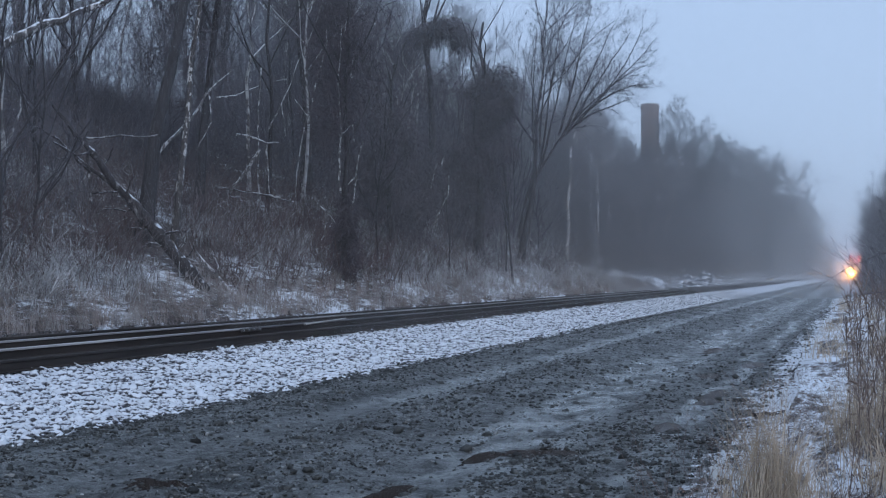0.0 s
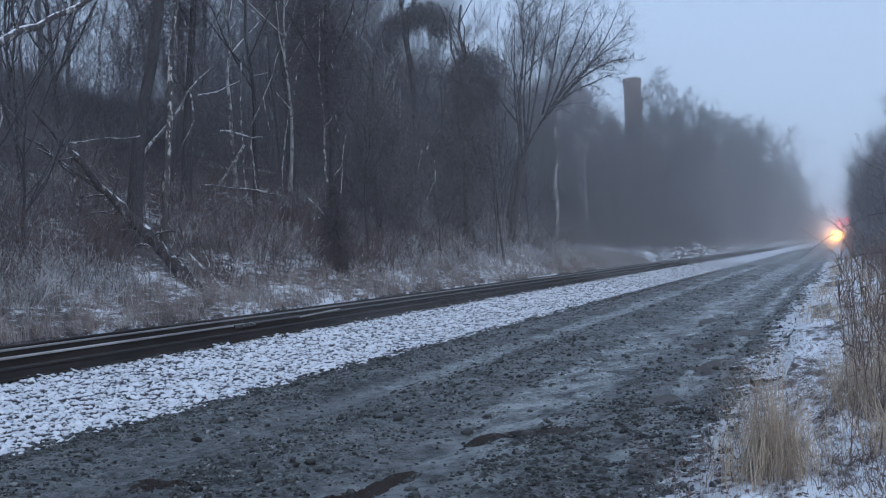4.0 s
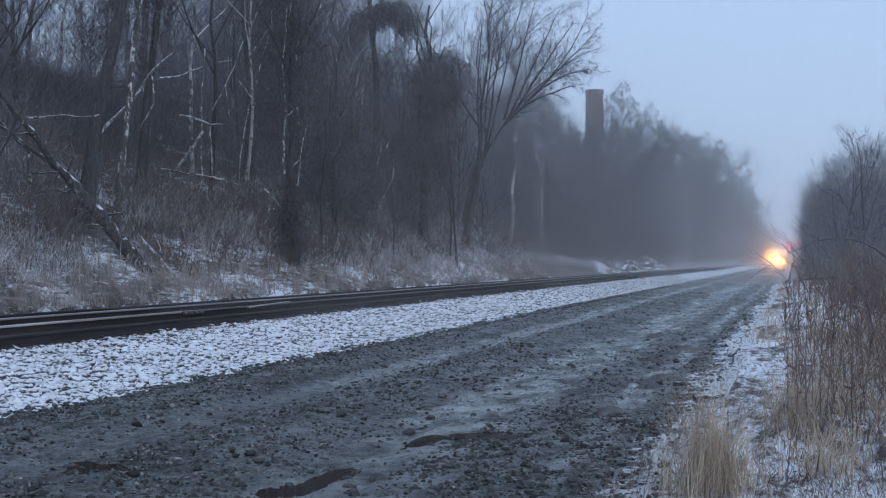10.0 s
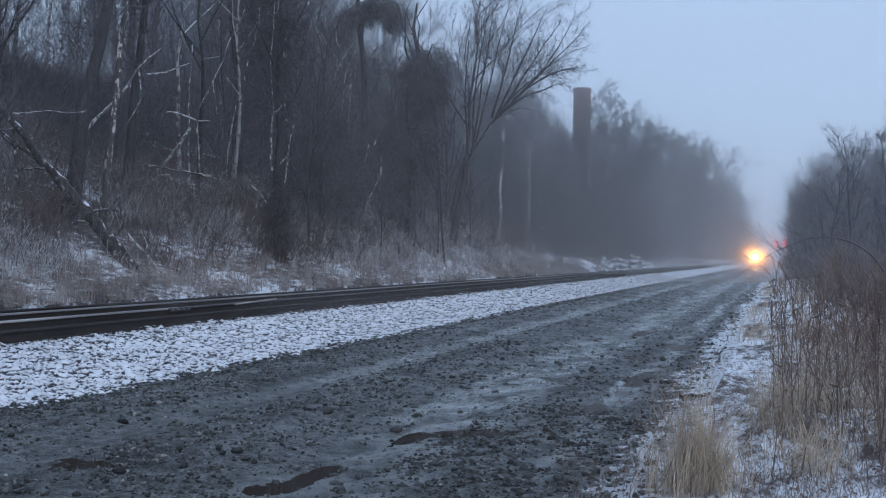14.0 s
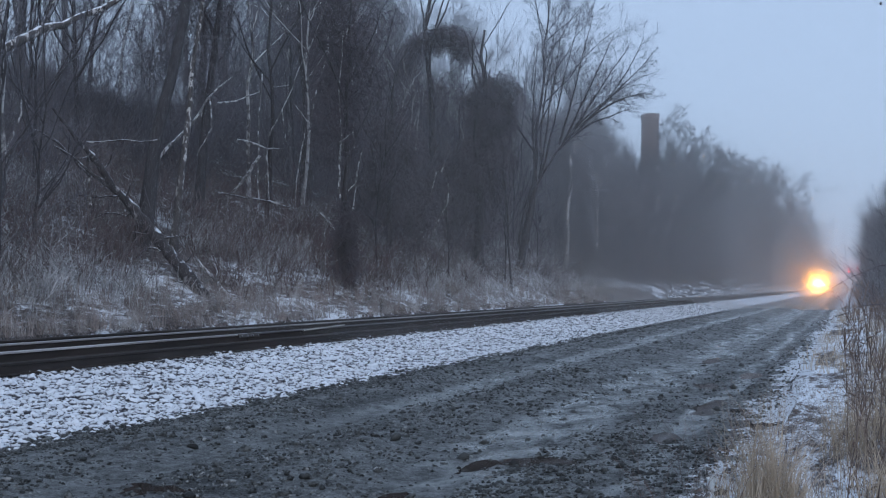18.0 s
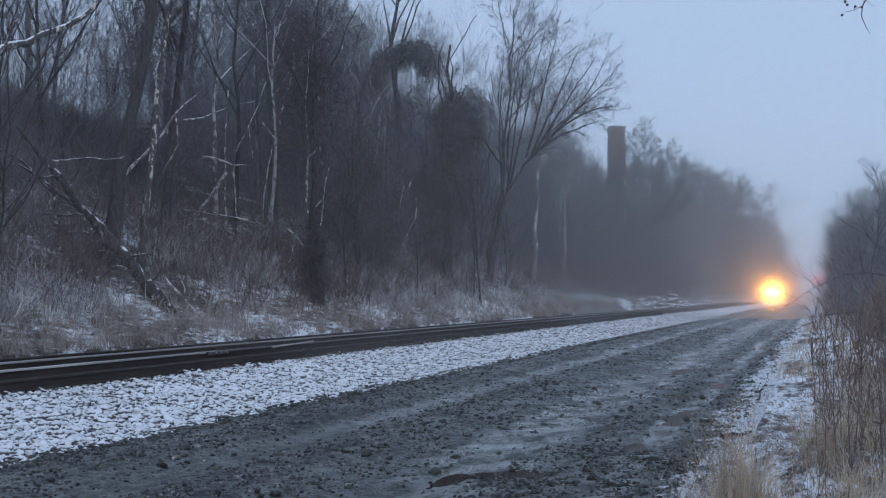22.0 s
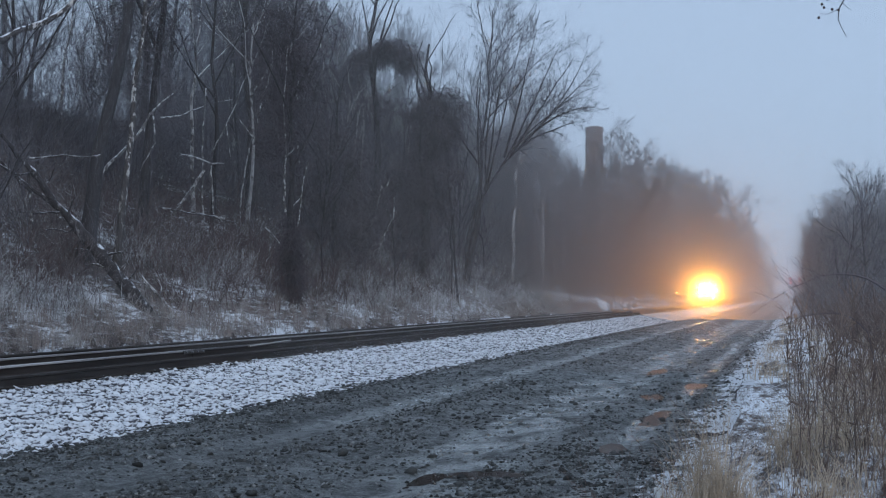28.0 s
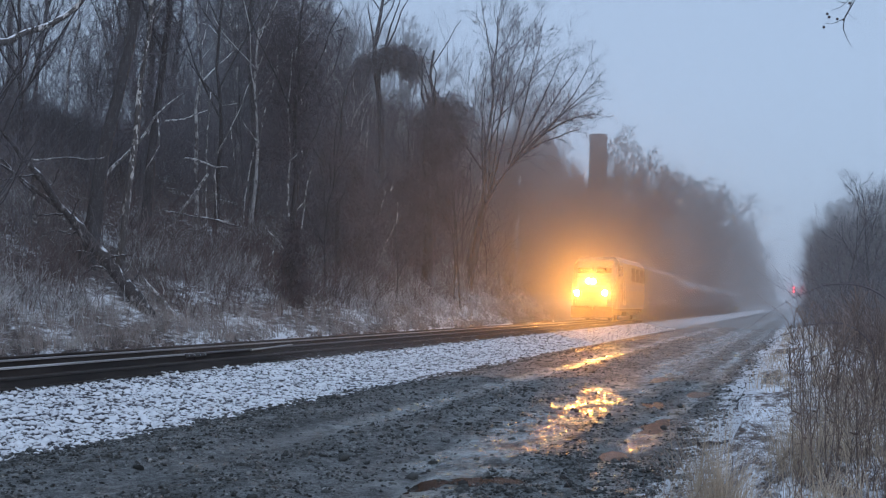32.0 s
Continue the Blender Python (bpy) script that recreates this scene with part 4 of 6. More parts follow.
sticks("birch", "thin white stems beside a vine-wrapped trunk", [
    ((-20.40, 50.63, 8.53), (-20.40, 50.70, 7.96), 0.061, 0.049, 0.01), ((-20.40, 50.70, 7.96), (-20.35, 50.78, 7.43), 0.049, 0.037, 0.01),
    ((-20.63, 50.94, 3.86), (-20.42, 50.94, 5.31), 0.049, 0.045, 0.01), ((-20.42, 50.94, 5.31), (-20.24, 50.89, 6.76), 0.045, 0.041, 0.01),
    ((-20.24, 50.89, 6.76), (-20.04, 50.90, 7.48), 0.041, 0.037, 0.01), ((-20.58, 50.11, 11.28), (-20.59, 50.01, 11.74), 0.061, 0.049, 0.01),
    ((-20.59, 50.01, 11.74), (-20.37, 49.93, 12.56), 0.049, 0.037, 0.01), ((-20.34, 50.41, 10.15), (-20.36, 50.34, 10.46), 0.049, 0.037, 0.01),
    ((-20.36, 50.34, 10.46), (-20.21, 50.30, 11.05), 0.037, 0.024, 0.01), ((-21.13, 55.25, 11.77), (-20.98, 55.14, 12.67), 0.053, 0.040, 0.01),
    ((-20.98, 55.14, 12.67), (-21.01, 54.92, 13.69), 0.040, 0.027, 0.01)], BLEACHED, "tree")
sticks("birch", "thin crooked pale stems low on the slope", [
    ((-23.27, 71.00, 8.26), (-23.62, 70.99, 6.94), 0.066, 0.050, 0.01), ((-23.62, 70.99, 6.94), (-23.82, 70.98, 6.11), 0.050, 0.033, 0.01),
    ((-23.60, 71.14, 4.29), (-23.27, 71.21, 5.28), 0.083, 0.072, 0.01), ((-23.27, 71.21, 5.28), (-22.72, 71.33, 6.28), 0.072, 0.061, 0.01),
    ((-22.72, 71.33, 6.28), (-22.65, 71.26, 7.60), 0.061, 0.050, 0.01), ((-22.88, 71.09, 8.66), (-23.02, 71.10, 8.10), 0.083, 0.066, 0.01),
    ((-23.90, 65.42, 8.75), (-23.92, 65.29, 9.82), 0.047, 0.039, 0.01), ((-23.92, 65.29, 9.82), (-24.06, 65.14, 10.58), 0.039, 0.031, 0.01)], BLEACHED, "tree")
sticks("broken_limb", "fallen poles lying across the slope brush", [
    ((-25.24, 47.60, 5.40), (-24.12, 48.19, 5.18), 0.036, 0.036, 0.01), ((-24.12, 48.19, 5.18), (-22.86, 48.81, 5.00), 0.036, 0.036, 0.01),
    ((-25.01, 49.97, 5.40), (-23.93, 50.52, 5.07), 0.037, 0.031, 0.01), ((-23.93, 50.52, 5.07), (-23.16, 50.89, 4.88), 0.031, 0.025, 0.01)], BARK_DEAD, "branch")
sticks("broken_limb", "long dead limb lying across the brush", [
    ((-23.2, 35.0, 6.1), (-21.4, 36.3, 6.3), 0.03, 0.02, 0.012), ((-23.0, 35.0, 4.0), (-23.2, 35.0, 6.1), 0.043, 0.037, 0.01)], BARK_DEAD, "branch")
sticks("broken_limb", "snapped pale branch on the slope", [
    ((-21.0, 48.6, 4.6), (-20.5, 49.0, 3.9), 0.037, 0.031, 0.01), ((-20.8, 48.8, 4.2), (-21.0, 48.7, 3.2), 0.031, 0.025, 0.02)], BLEACHED, "branch")
sticks("tree", "big bare tree with a pale limb arching over", [
    ((-27.6, 31.0, 4.6), (-27.0, 31.5, 7.6), 0.26, 0.2, 0.006), ((-27.0, 31.5, 7.6), (-25.0, 33.0, 8.75), 0.16, 0.14, 0.012), ((-25.0, 33.0, 8.75), (-23.4, 36.2, 10.65), 0.14, 0.1, 0.01),
    ((-23.4, 36.2, 10.65), (-21.6, 38.0, 13.2), 0.1, 0.04, 0.015), ((-27.0, 31.5, 7.6), (-28.0, 31.4, 15.0), 0.18, 0.05, 0.01),
    ((-24.4, 34.2, 9.4), (-24.0, 34.4, 10.6), 0.04, 0.015, 0.02)], BARK_DEAD, "tree")
sticks("fallen_branch", "short dark branch lying in the verge snow", [
    ((-1.16, 15.75, 0.07), (-0.83, 16.1, 0.1), 0.035, 0.02, 0.02), ((-0.98, 15.95, 0.08), (-0.82, 15.8, 0.12), 0.014, 0.008, 0.03)], BARK_SNOWY, "branch")
sticks("fallen_branch", "thin dark stick leaning at the road edge", [((-0.98, 21.6, 0.03), (-0.86, 22.4, 0.42), 0.018, 0.01, 0.02)], BARK, "branch")
sticks("broken_limb", "pale bent dead stem on the slope", [
    ((-24.0, 31.8, 4.4), (-23.9, 31.9, 5.6), 0.06, 0.05, 0.01), ((-23.9, 31.9, 5.6), (-23.45, 32.0, 6.6), 0.05, 0.04, 0.01), ((-23.45, 32.0, 6.6), (-23.4, 32.0, 7.2), 0.035, 0.02, 0.01)], BLEACHED, "branch")


def tangle(rng, centre, radii, n, length, r0):
    """Short curved shoots filling a blob."""
    c = rng.normal(size=(n, 3))
    c /= np.linalg.norm(c, axis=1, keepdims=True)
    c = np.array(centre) + c * (rng.random((n, 1)) ** 0.45) * np.array(radii) * (1 + 0.18 * np.sin(c[:, :1] * 7 + c[:, 2:] * 5))
    d = rng.normal(size=(n, 3)) * (1, 1, 0.9)
    d[:, 2] -= 0.25
    d /= np.linalg.norm(d, axis=1, keepdims=True)
    s = np.linspace(-0.5, 0.5, 4)[None, :, None]
    L = rng.uniform(0.5, 1.4, (n, 1, 1)) * length
    P = c[:, None] + d[:, None] * s * L
    P[..., 2] -= (s[..., 0] * 2) ** 2 * L[..., 0] * 0.2
    P += rng.normal(size=P.shape) * 0.05 * L
    return P, np.broadcast_to(np.array([1.0, 0.9, 0.7, 0.4]), (n, 4)) * r0


def vine_tree(label, x, y, height, radius, blobs, seed, per=1500):
    """A trunk smothered in hanging vines."""
    r = np.random.default_rng(seed)
    z = on_land(x, y)
    thing = new("vine_covered_tree")
    T = trunk_line(r, height, radius, (0.01, 0.0))
    L1 = sprout(r, *T, 9, 0.4, 0.97, (0.4, 0.9), 0.4, 6, 0.2, 0.6, 0.05, 0.02)
    part("trunk", tube_mesh("trunk", [(*T, 10), (*L1, 6)], BARK), None, thing)
    groups = []
    for (cx, cy, cz), radii, n in blobs:
        groups.append((*tangle(r, (cx, cy, cz), radii, int(n * per * 1.9), 1.1, 0.011), 1))
    part("vines", tube_mesh("vines", groups, VINE), None, thing, "dense brown tangle of dead vines")
    thing.location = (x, y, z - 0.1)
    return tagged(thing, label, "tree")


vine_tree("tree smothered in dense dry vines, wider at the top", -21.8, 75.0, 15, 0.35, [((0.7, 0, 10.2), (1.9, 1.6, 2.2), 1.6), ((0.0, 0, 6.4), (2.1, 1.6, 2.8), 1.3), ((-2.2, 0.4, 5.0), (2.3, 1.5, 2.4), 0.9), ((-1.2, 0, 2.6), (2.6, 1.5, 1.8), 0.6)], 201)
vine_tree("stout trunk wrapped in dark vines to the ground", -20.3, 49.6, 14, 0.17, [((0, 0, 1.4), (0.4, 0.4, 2.4), 0.7), ((0, 0, 10), (2.0, 1.6, 3.0), 0.55), ((-0.6, 0, 7.0), (1.4, 1.2, 2.2), 0.25)], 202)
vine_tree("tall tree with a drooping canopy of vines", -27.5, 82.0, 20, 0.32, [((1.0, 0, 12.9), (1.5, 1.2, 0.75), 0.42), ((-0.5, 0, 12.3), (1.5, 1.0, 0.7), 0.36), ((2.4, 0, 12.0), (1.0, 1.0, 1.3), 0.24), ((-1.8, 0, 10.8), (1.2, 0.9, 1.6), 0.3), ((0.3, 0, 9.0), (2.6, 1.2, 1.6), 0.3)], 203)
vine_tree("tall tree hung with dark vines", -26.5, 59.0, 18, 0.3, [((0, 0, 12.5), (3.4, 2.4, 4.0), 0.7), ((1.4, 0, 9.0), (2.2, 1.8, 3.0), 0.4)], 204)
vine_tree("tall tree hung with dark vines", -24.5, 44.5, 19, 0.2, [((0, 0, 11.5), (2.8, 2.2, 4.4), 0.55), ((-0.6, 0, 7.0), (2.2, 1.8, 3.0), 0.3)], 205)

vine_tree("tree buried under a rounded heap of dark vines", -22.7, 61.4, 10, 0.2, [((0, 0, 5.6), (1.5, 1.2, 2.6), 0.9), ((-1.2, 0, 3.6), (1.6, 1.2, 2.4), 0.7), ((1.0, 0, 2.6), (1.6, 1.2, 2.2), 0.5)], 206)
vine_tree("dark vines grown up in front of the chimney", -30.9, 203.0, 14, 0.2, [((0.1, 0, 12.2), (1.9, 1.2, 4.2), 1.3), ((0, 0, 8.0), (2.4, 1.2, 4.6), 1.0), ((2.0, 0, 5.0), (2.4, 1.2, 3.6), 0.7)], 207, 1100)

# ---- understory: the fine standing twigs that fill the woods ----


def twig_fill(name, label, n, x0, x1, y0, y1, low, high, length, r0, seed, material, power=1.0, far=0.82):
    """Countless thin shoots between the trunks, from the ground up."""
    q = np.random.default_rng(seed)
    x = q.uniform(x0, x1, n * 3)
    y = y0 + (y1 - y0) * q.random(n * 3) ** power
    patch = 0.5 + 0.5 * ripple(x, y, 0.55) + 0.25 * ripple(x + 9, y, 1.7)
    front = np.where(y0 < 90, np.clip((-21.0 - x) / 8.0, 0.12, 1.0), 1.0)
    # shoots thinned along the camera's lines of sight to the dead trees
    sightline = (y < 58) & (x > -0.66 * y) & (x < -0.4 * y) & (x > -27.5)
    keep = (x > -far * y - 3) & (q.random(n * 3) < (0.25 + 0.75 * patch) * front * np.where(sightline & (x < 0), 0.12, 1.0))
    x, y, patch = x[keep][:n], y[keep][:n], patch[keep][:n]
    n = len(x)
    top = high * (0.45 + 0.75 * patch)
    if y0 > 90:
        reach = np.array([wood_top(a, b) for a, b in zip(x, y)]) - land(x, y)
        bumps = 0.78 + 0.3 * np.abs(ripple(x * 2.3, y * 0.4, 1.1)) * q.uniform(0.7, 1.2, n)
        top = np.minimum(top, np.maximum(0.6, reach * np.minimum(bumps, 1.0) - 0.7 * length))
    if x1 < 0:
        side = np.degrees(np.arctan2(-x, y))
        open_top = 1.75 + np.hypot(x, y) * 0.125 - land(x, y)
        gap = (side > 11.5) & (side < 18.8) & (y < 200)
        top = np.where(gap, np.clip(open_top - low, 0.3, top), top)
        # most tops at bearings past 28 degrees cut low, so sky shows in view
        ridge = 1.75 + np.hypot(x, y) * 0.122 - land(x, y)
        top = np.where((side > 28.0) & (q.random(n) < 0.62), np.clip(ridge - low - length * 0.5, 0.2, top), top)
    z = land(x, y) + low + top * q.random(n) ** 1.3
    d = q.normal(size=(n, 3)) * (0.55, 0.55, 0.35) + (0, 0, 0.75)
    d /= np.linalg.norm(d, axis=1, keepdims=True)
    s = np.linspace(0, 1, 3)[None, :, None]
    P = np.stack([x, y, z], 1)[:, None] + d[:, None] * s * (q.uniform(0.5, 1.5, n) * length)[:, None, None]
    P += q.normal(size=P.shape) * 0.08 * length * s
    R = np.array([1.0, 0.75, 0.35])[None] * r0 * q.uniform(0.6, 1.4, (n, 1))
    return tagged(new(name, tube_mesh(name, [(P, R, 1)], material)), label, "undergrowth", kind="stuff")


FROST_TWIG = plain("snow_dusted_twigs", (0.1, 0.096, 0.1), (0.75, 0.76, 0.79), 0.9, 0.9)
HAZEL = plain("hazel_twigs", (0.08, 0.076, 0.086), (0.18, 0.168, 0.182), 0.5, 0.9)
DUSK_TWIG = plain("dark_violet_twigs", (0.05, 0.048, 0.058), (0.13, 0.124, 0.148), 0.4, 0.9)
GREY_TWIG = plain("grey_standing_twigs", (0.075, 0.072, 0.085), (0.185, 0.178, 0.205), 0.5, 0.9)
twig_fill("understory", "dense grey-brown leafless understory between the trunks", 52000, -48, -20, 25, 115, 0.2, 5.5, 1.3, 0.008, 311, GREY_TWIG, 1.3)
twig_fill("snowy_undergrowth", "low brush dusted with snow at the foot of the hill", 68000, -26.5, -18.8, 24, 120, 0.0, 0.9, 0.34, 0.008, 318, FROST_TWIG, 1.3)
twig_fill("mid_thicket", "dark leafless thicket half way up the slope", 32000, -34, -20.8, 46, 104, 0.3, 7.5, 1.3, 0.0085, 319, DUSK_TWIG, 1.0)
twig_fill("ridge_understory", "dense leafless thicket along the top of the hill", 20000, -85, -40, 55, 170, 0.0, 2.2, 1.6, 0.014, 312, TWIG)
twig_fill("upper_twigs", "fine upper twigs of the hillside woods", 16000, -50, -22, 55, 120, 6.0, 9.0, 1.5, 0.009, 313, TWIG, 1.2, 0.46)
twig_fill("far_understory", "hazy mass of bare twigs along the far slope", 60000, -50, -19.5, 105, 420, 0.0, 17.0, 2.4, 0.02, 314, GREY_TWIG, 1.2)
twig_fill("distant_understory", "hazy mass of bare twigs in the distance", 24000, -60, -19.5, 420, 1000, 0.0, 24.0, 5.0, 0.06, 315, GREY_TWIG)
twig_fill("thicket_twigs", "dense bare twigs of the roadside thicket", 30000, 0.9, 16, 95, 170, 0.0, 10.0, 1.6, 0.012, 316, HAZEL)
twig_fill("distant_thicket_twigs", "hazy bare twigs along the far road", 14000, 3.5, 30, 170, 700, 0.0, 12.0, 3.0, 0.04, 317, GREY_TWIG)

# ---- brush and dry grass on the slope, the verge and along the track ----


def brush(name, label, spots, height, stems, seed, material, r0=0.009):
    """Leafless shrubs: fans of stems with side twigs, one joined mass."""
    r = np.random.default_rng(seed)
    n = len(spots)
    base = np.repeat(spots, stems, axis=0) + r.normal(size=(n * stems, 3)) * (0.3, 0.3, 0.0)
    h = np.repeat(r.uniform(0.55, 1.25, n), stems) * r.uniform(0.5, 1.1, n * stems) * height
    d = r.normal(size=(n * stems, 3)) * (0.4, 0.4, 0.0) + (0, 0, 1)
    s = np.linspace(0, 1, 5)[None, :, None]
    P = base[:, None] + d[:, None] * s * h[:, None, None] + r.normal(size=(n * stems, 5, 3)) * 0.04 * s * h[:, None, None]
    P[..., :2] += (r.normal(size=(n * stems, 1, 2)) * 0.25 * h[:, None, None]) * s ** 2
    P[:, 0, 2] -= 0.15
    R = r0 * (1.15 - 0.8 * s[..., 0]) * np.ones((n * stems, 1))
    Q = sprout(r, P, R, 4, 0.25, 1.0, (0.3, 0.9), 0.4, 3, 0.15, 0.7, 0.06, r0 * 0.45)
    ob = new(name, tube_mesh(name, [(P, R, 3 if r0 < 0.0095 else 1), (*Q, 1)], material))
    return tagged(ob, label, "brush", kind="stuff")


def spots_on(r, n, x0, x1, y0, y1, power=1.0):
    x = r.uniform(x0, x1, n * 3)
    y = y0 + (y1 - y0) * r.random(n * 3) ** power
    # brush kept off the foot of the leaning dead tree, to leave it in view
    keep = (x > -0.82 * y - 3) & ~((x > -21.4) & (x < -18.8) & (y > 35.2) & (y < 38.6))
    x, y = x[keep][:n], y[keep][:n]
    return np.stack([x, y, land(x, y)], 1)


BRIAR = plain("red_brown_briars", (0.08, 0.06, 0.055), (0.22, 0.165, 0.15), 0.8, 0.9)
r = np.random.default_rng(77)
brush("slope_brush", "leafless grey-brown brush covering the hillside", spots_on(r, 1150, -38, -20.0, 24, 150, 1.5), 1.8, 7, 301, BRUSH, 0.011)
brush("red_brush", "reddish leafless briars low on the slope", spots_on(r, 260, -27, -19.8, 24, 70), 1.6, 9, 302, plain("reddish_briar_stems", (0.06, 0.042, 0.044), (0.15, 0.104, 0.104), 0.8, 0.9), 0.009)
frost = [(-24.6, -21.0, 40, 50, 90), (-21.5, -19.4, 26, 34, 60), (-22.0, -19.6, 58, 72, 80), (-21.2, -19.4, 80, 110, 60)]
frosted = np.concatenate([spots_on(r, n, a, b, c, d) for a, b, c, d, n in frost])
brush("frosted_brush", "low brush whitened with snow on the slope", frosted, 0.8, 9, 308, FROST_TWIG, 0.009)
brush("far_slope_brush", "leafless brush along the foot of the far slope", spots_on(r, 420, -34, -19.3, 120, 420), 3.0, 6, 303, BRUSH, 0.022)
brush("verge_brush", "dark leafless briars massed on the verge", spots_on(r, 260, 1.0, 8, 20, 66, 1.3), 1.35, 10, 304, BRIAR, 0.007)
brush("near_verge_briars", "brown leafless briars standing in the verge snow", spots_on(r, 85, 0.4, 3.4, 10.5, 24), 0.85, 7, 306, WEED, 0.0035)
brush("far_verge_brush", "dark leafless brush along the road", spots_on(r, 160, 1.2, 10, 66, 160), 3.2, 8, 305, HAZEL, 0.016)


def grass(name, label, roots, height, blades, seed, width=0.006, material=STRAW, lean=0.35):
    """Dry blades, each a bent tapering strip, in tufts round the roots."""
    r = np.random.default_rng(seed)
    n = len(roots) * blades
    base = np.repeat(roots, blades, axis=0) + r.normal(size=(n, 3)) * (0.09, 0.09, 0.0)
    h = np.repeat(r.uniform(0.6, 1.2, len(roots)), blades) * r.uniform(0.4, 1.1, n) * height
    out = r.normal(size=(n, 2)) * lean
    s = np.array([0.0, 0.4, 0.75, 1.0])[None, :, None]
    P = np.zeros((n, 4, 3))
    P[..., :2] = base[:, None, :2] + out[:, None] * h[:, None, None] * s ** 2
    P[..., 2] = base[:, None, 2] - 0.03 + h[:, None] * (s[..., 0] - 0.25 * s[..., 0] ** 2 * np.linalg.norm(out, axis=1)[:, None])
    a = r.uniform(0, np.pi, n)
    w = np.stack([np.cos(a), np.sin(a), np.zeros(n)], 1)[:, None] * width * np.array([1, 0.9, 0.6, 0.12])[None, :, None]
    V = np.stack([P - w, P + w], 2).reshape(-1, 3)
    i = (np.arange(n)[:, None] * 8 + np.arange(3)[None] * 2).ravel()
    F = np.stack([i, i + 1, i + 3, i + 2], -1)
    return tagged(new(name, mesh_of(name, V, [F], material)), label, "grass", kind="stuff")


def tufts(r, n, x0, x1, y0, y1, power=1.0, floor=land):
    x = r.uniform(x0, x1, n)
    y = y0 + (y1 - y0) * r.random(n) ** power
    return np.stack([x, y, floor(x, y)], 1)


grass("trackside_grass", "dry tan grass along the foot of the slope", tufts(r, 760, -20.8, -18.2, 22, 110, 1.4, lambda x, y: np.maximum(land(x, y), bed_height(x, y))), 0.55, 22, 401, 0.007, FROSTED)
grass("trackside_weeds", "brown dead weeds along the foot of the slope", tufts(r, 520, -20.2, -18.0, 22, 120, 1.3, lambda x, y: np.maximum(land(x, y), bed_height(x, y))), 0.8, 16, 407, 0.0055, plain("brown_dead_weeds", (0.14, 0.115, 0.108), (0.4, 0.34, 0.32), 0.7, 0.9), 0.3)


def tussock(x, y, n, wide):
    """Roots crowded round a middle."""
    a = r.normal(size=(n, 2)) * wide
    return np.stack([x + a[:, 0], y + a[:, 1] * 1.8, land(x + a[:, 0], y + a[:, 1] * 1.8)], 1)


grass("tall_straw_grass", "tall tan tuft of dry grass beside the road", tussock(-0.56, 9.75, 12, 0.07), 1.0, 30, 402, 0.0026, lean=0.22)
grass("low_straw_grass", "lower tan grass round the tall tuft", np.concatenate([tussock(-0.62, 9.5, 13, 0.15), tussock(-0.55, 9.9, 9, 0.12)]), 0.62, 24, 405, 0.0026, lean=0.4)
grass("tall_straw_grass", "tan dry grass at the foot of the dead weeds", np.concatenate([tussock(0.3, 10.2, 8, 0.14), tussock(0.75, 10.9, 6, 0.2), tussock(0.05, 12.4, 10, 0.16), tussock(0.1, 14.6, 12, 0.2)]), 0.6, 22, 406, 0.0026, lean=0.3)
grass("verge_grass", "dry grass standing through the snow of the verge", np.concatenate([tufts(r, 230, 0.0, 3.4, 12.5, 26, 1.0), tufts(r, 10, 0.0, 1.2, 9, 14)]), 0.62, 20, 403, 0.003)
grass("far_verge_grass", "dry grass along the edge of the road", tufts(r, 260, -0.9, 3, 24, 90, 1.4), 0.6, 12, 404, 0.006)


def fallen_leaves(n, seed):
    """Small curled dead leaves lying on the verge."""
    q = np.random.default_rng(seed)
    x, y = q.uniform(-1.35, 2.4, n), 8 + 14 * q.random(n) ** 1.3
    z = np.maximum(land(x, y), np.where(x < -0.8, road_height(x, y), -1)) + 0.012
    a, size = q.uniform(0, 2 * np.pi, n), q.uniform(0.012, 0.03, n)
    u = np.stack([np.cos(a), np.sin(a), q.uniform(-0.5, 0.5, n)], 1) * size[:, None]
    v = np.stack([-np.sin(a), np.cos(a), q.uniform(-0.5, 0.5, n)], 1) * size[:, None] * 0.7
    c = np.stack([x, y, z], 1)
    lift = np.array([0, 0, 1.0]) * size[:, None] * 0.4
    V = np.stack([c - u, c - v + lift, c + u, c + v + lift], 1).reshape(-1, 3)
    F = np.arange(4 * n).reshape(n, 4)
    return tagged(new("fallen_leaves", mesh_of("fallen_leaves", V, [F], LEAF)), "brown dead leaves scattered over the snow", "leaves", kind="stuff")


LEAF = plain("brown_dead_leaf", (0.07, 0.045, 0.04), (0.22, 0.145, 0.115), 6, 0.8)
fallen_leaves(2600, 431)
grass("verge_litter", "short brown dead stalks and litter among the weeds", tufts(r, 420, -0.15, 2.2, 8.6, 14, 1.2), 0.22, 12, 433, 0.0035, WEED, 0.8)
grass("verge_stubble", "short dead grass poking through the verge snow", tufts(r, 620, -1.25, 2.6, 8, 24, 1.2, lambda x, y: np.maximum(land(x, y), np.where(x < -0.8, road_height(x, y), -1))), 0.2, 9, 432, 0.003, FROSTED, 0.5)


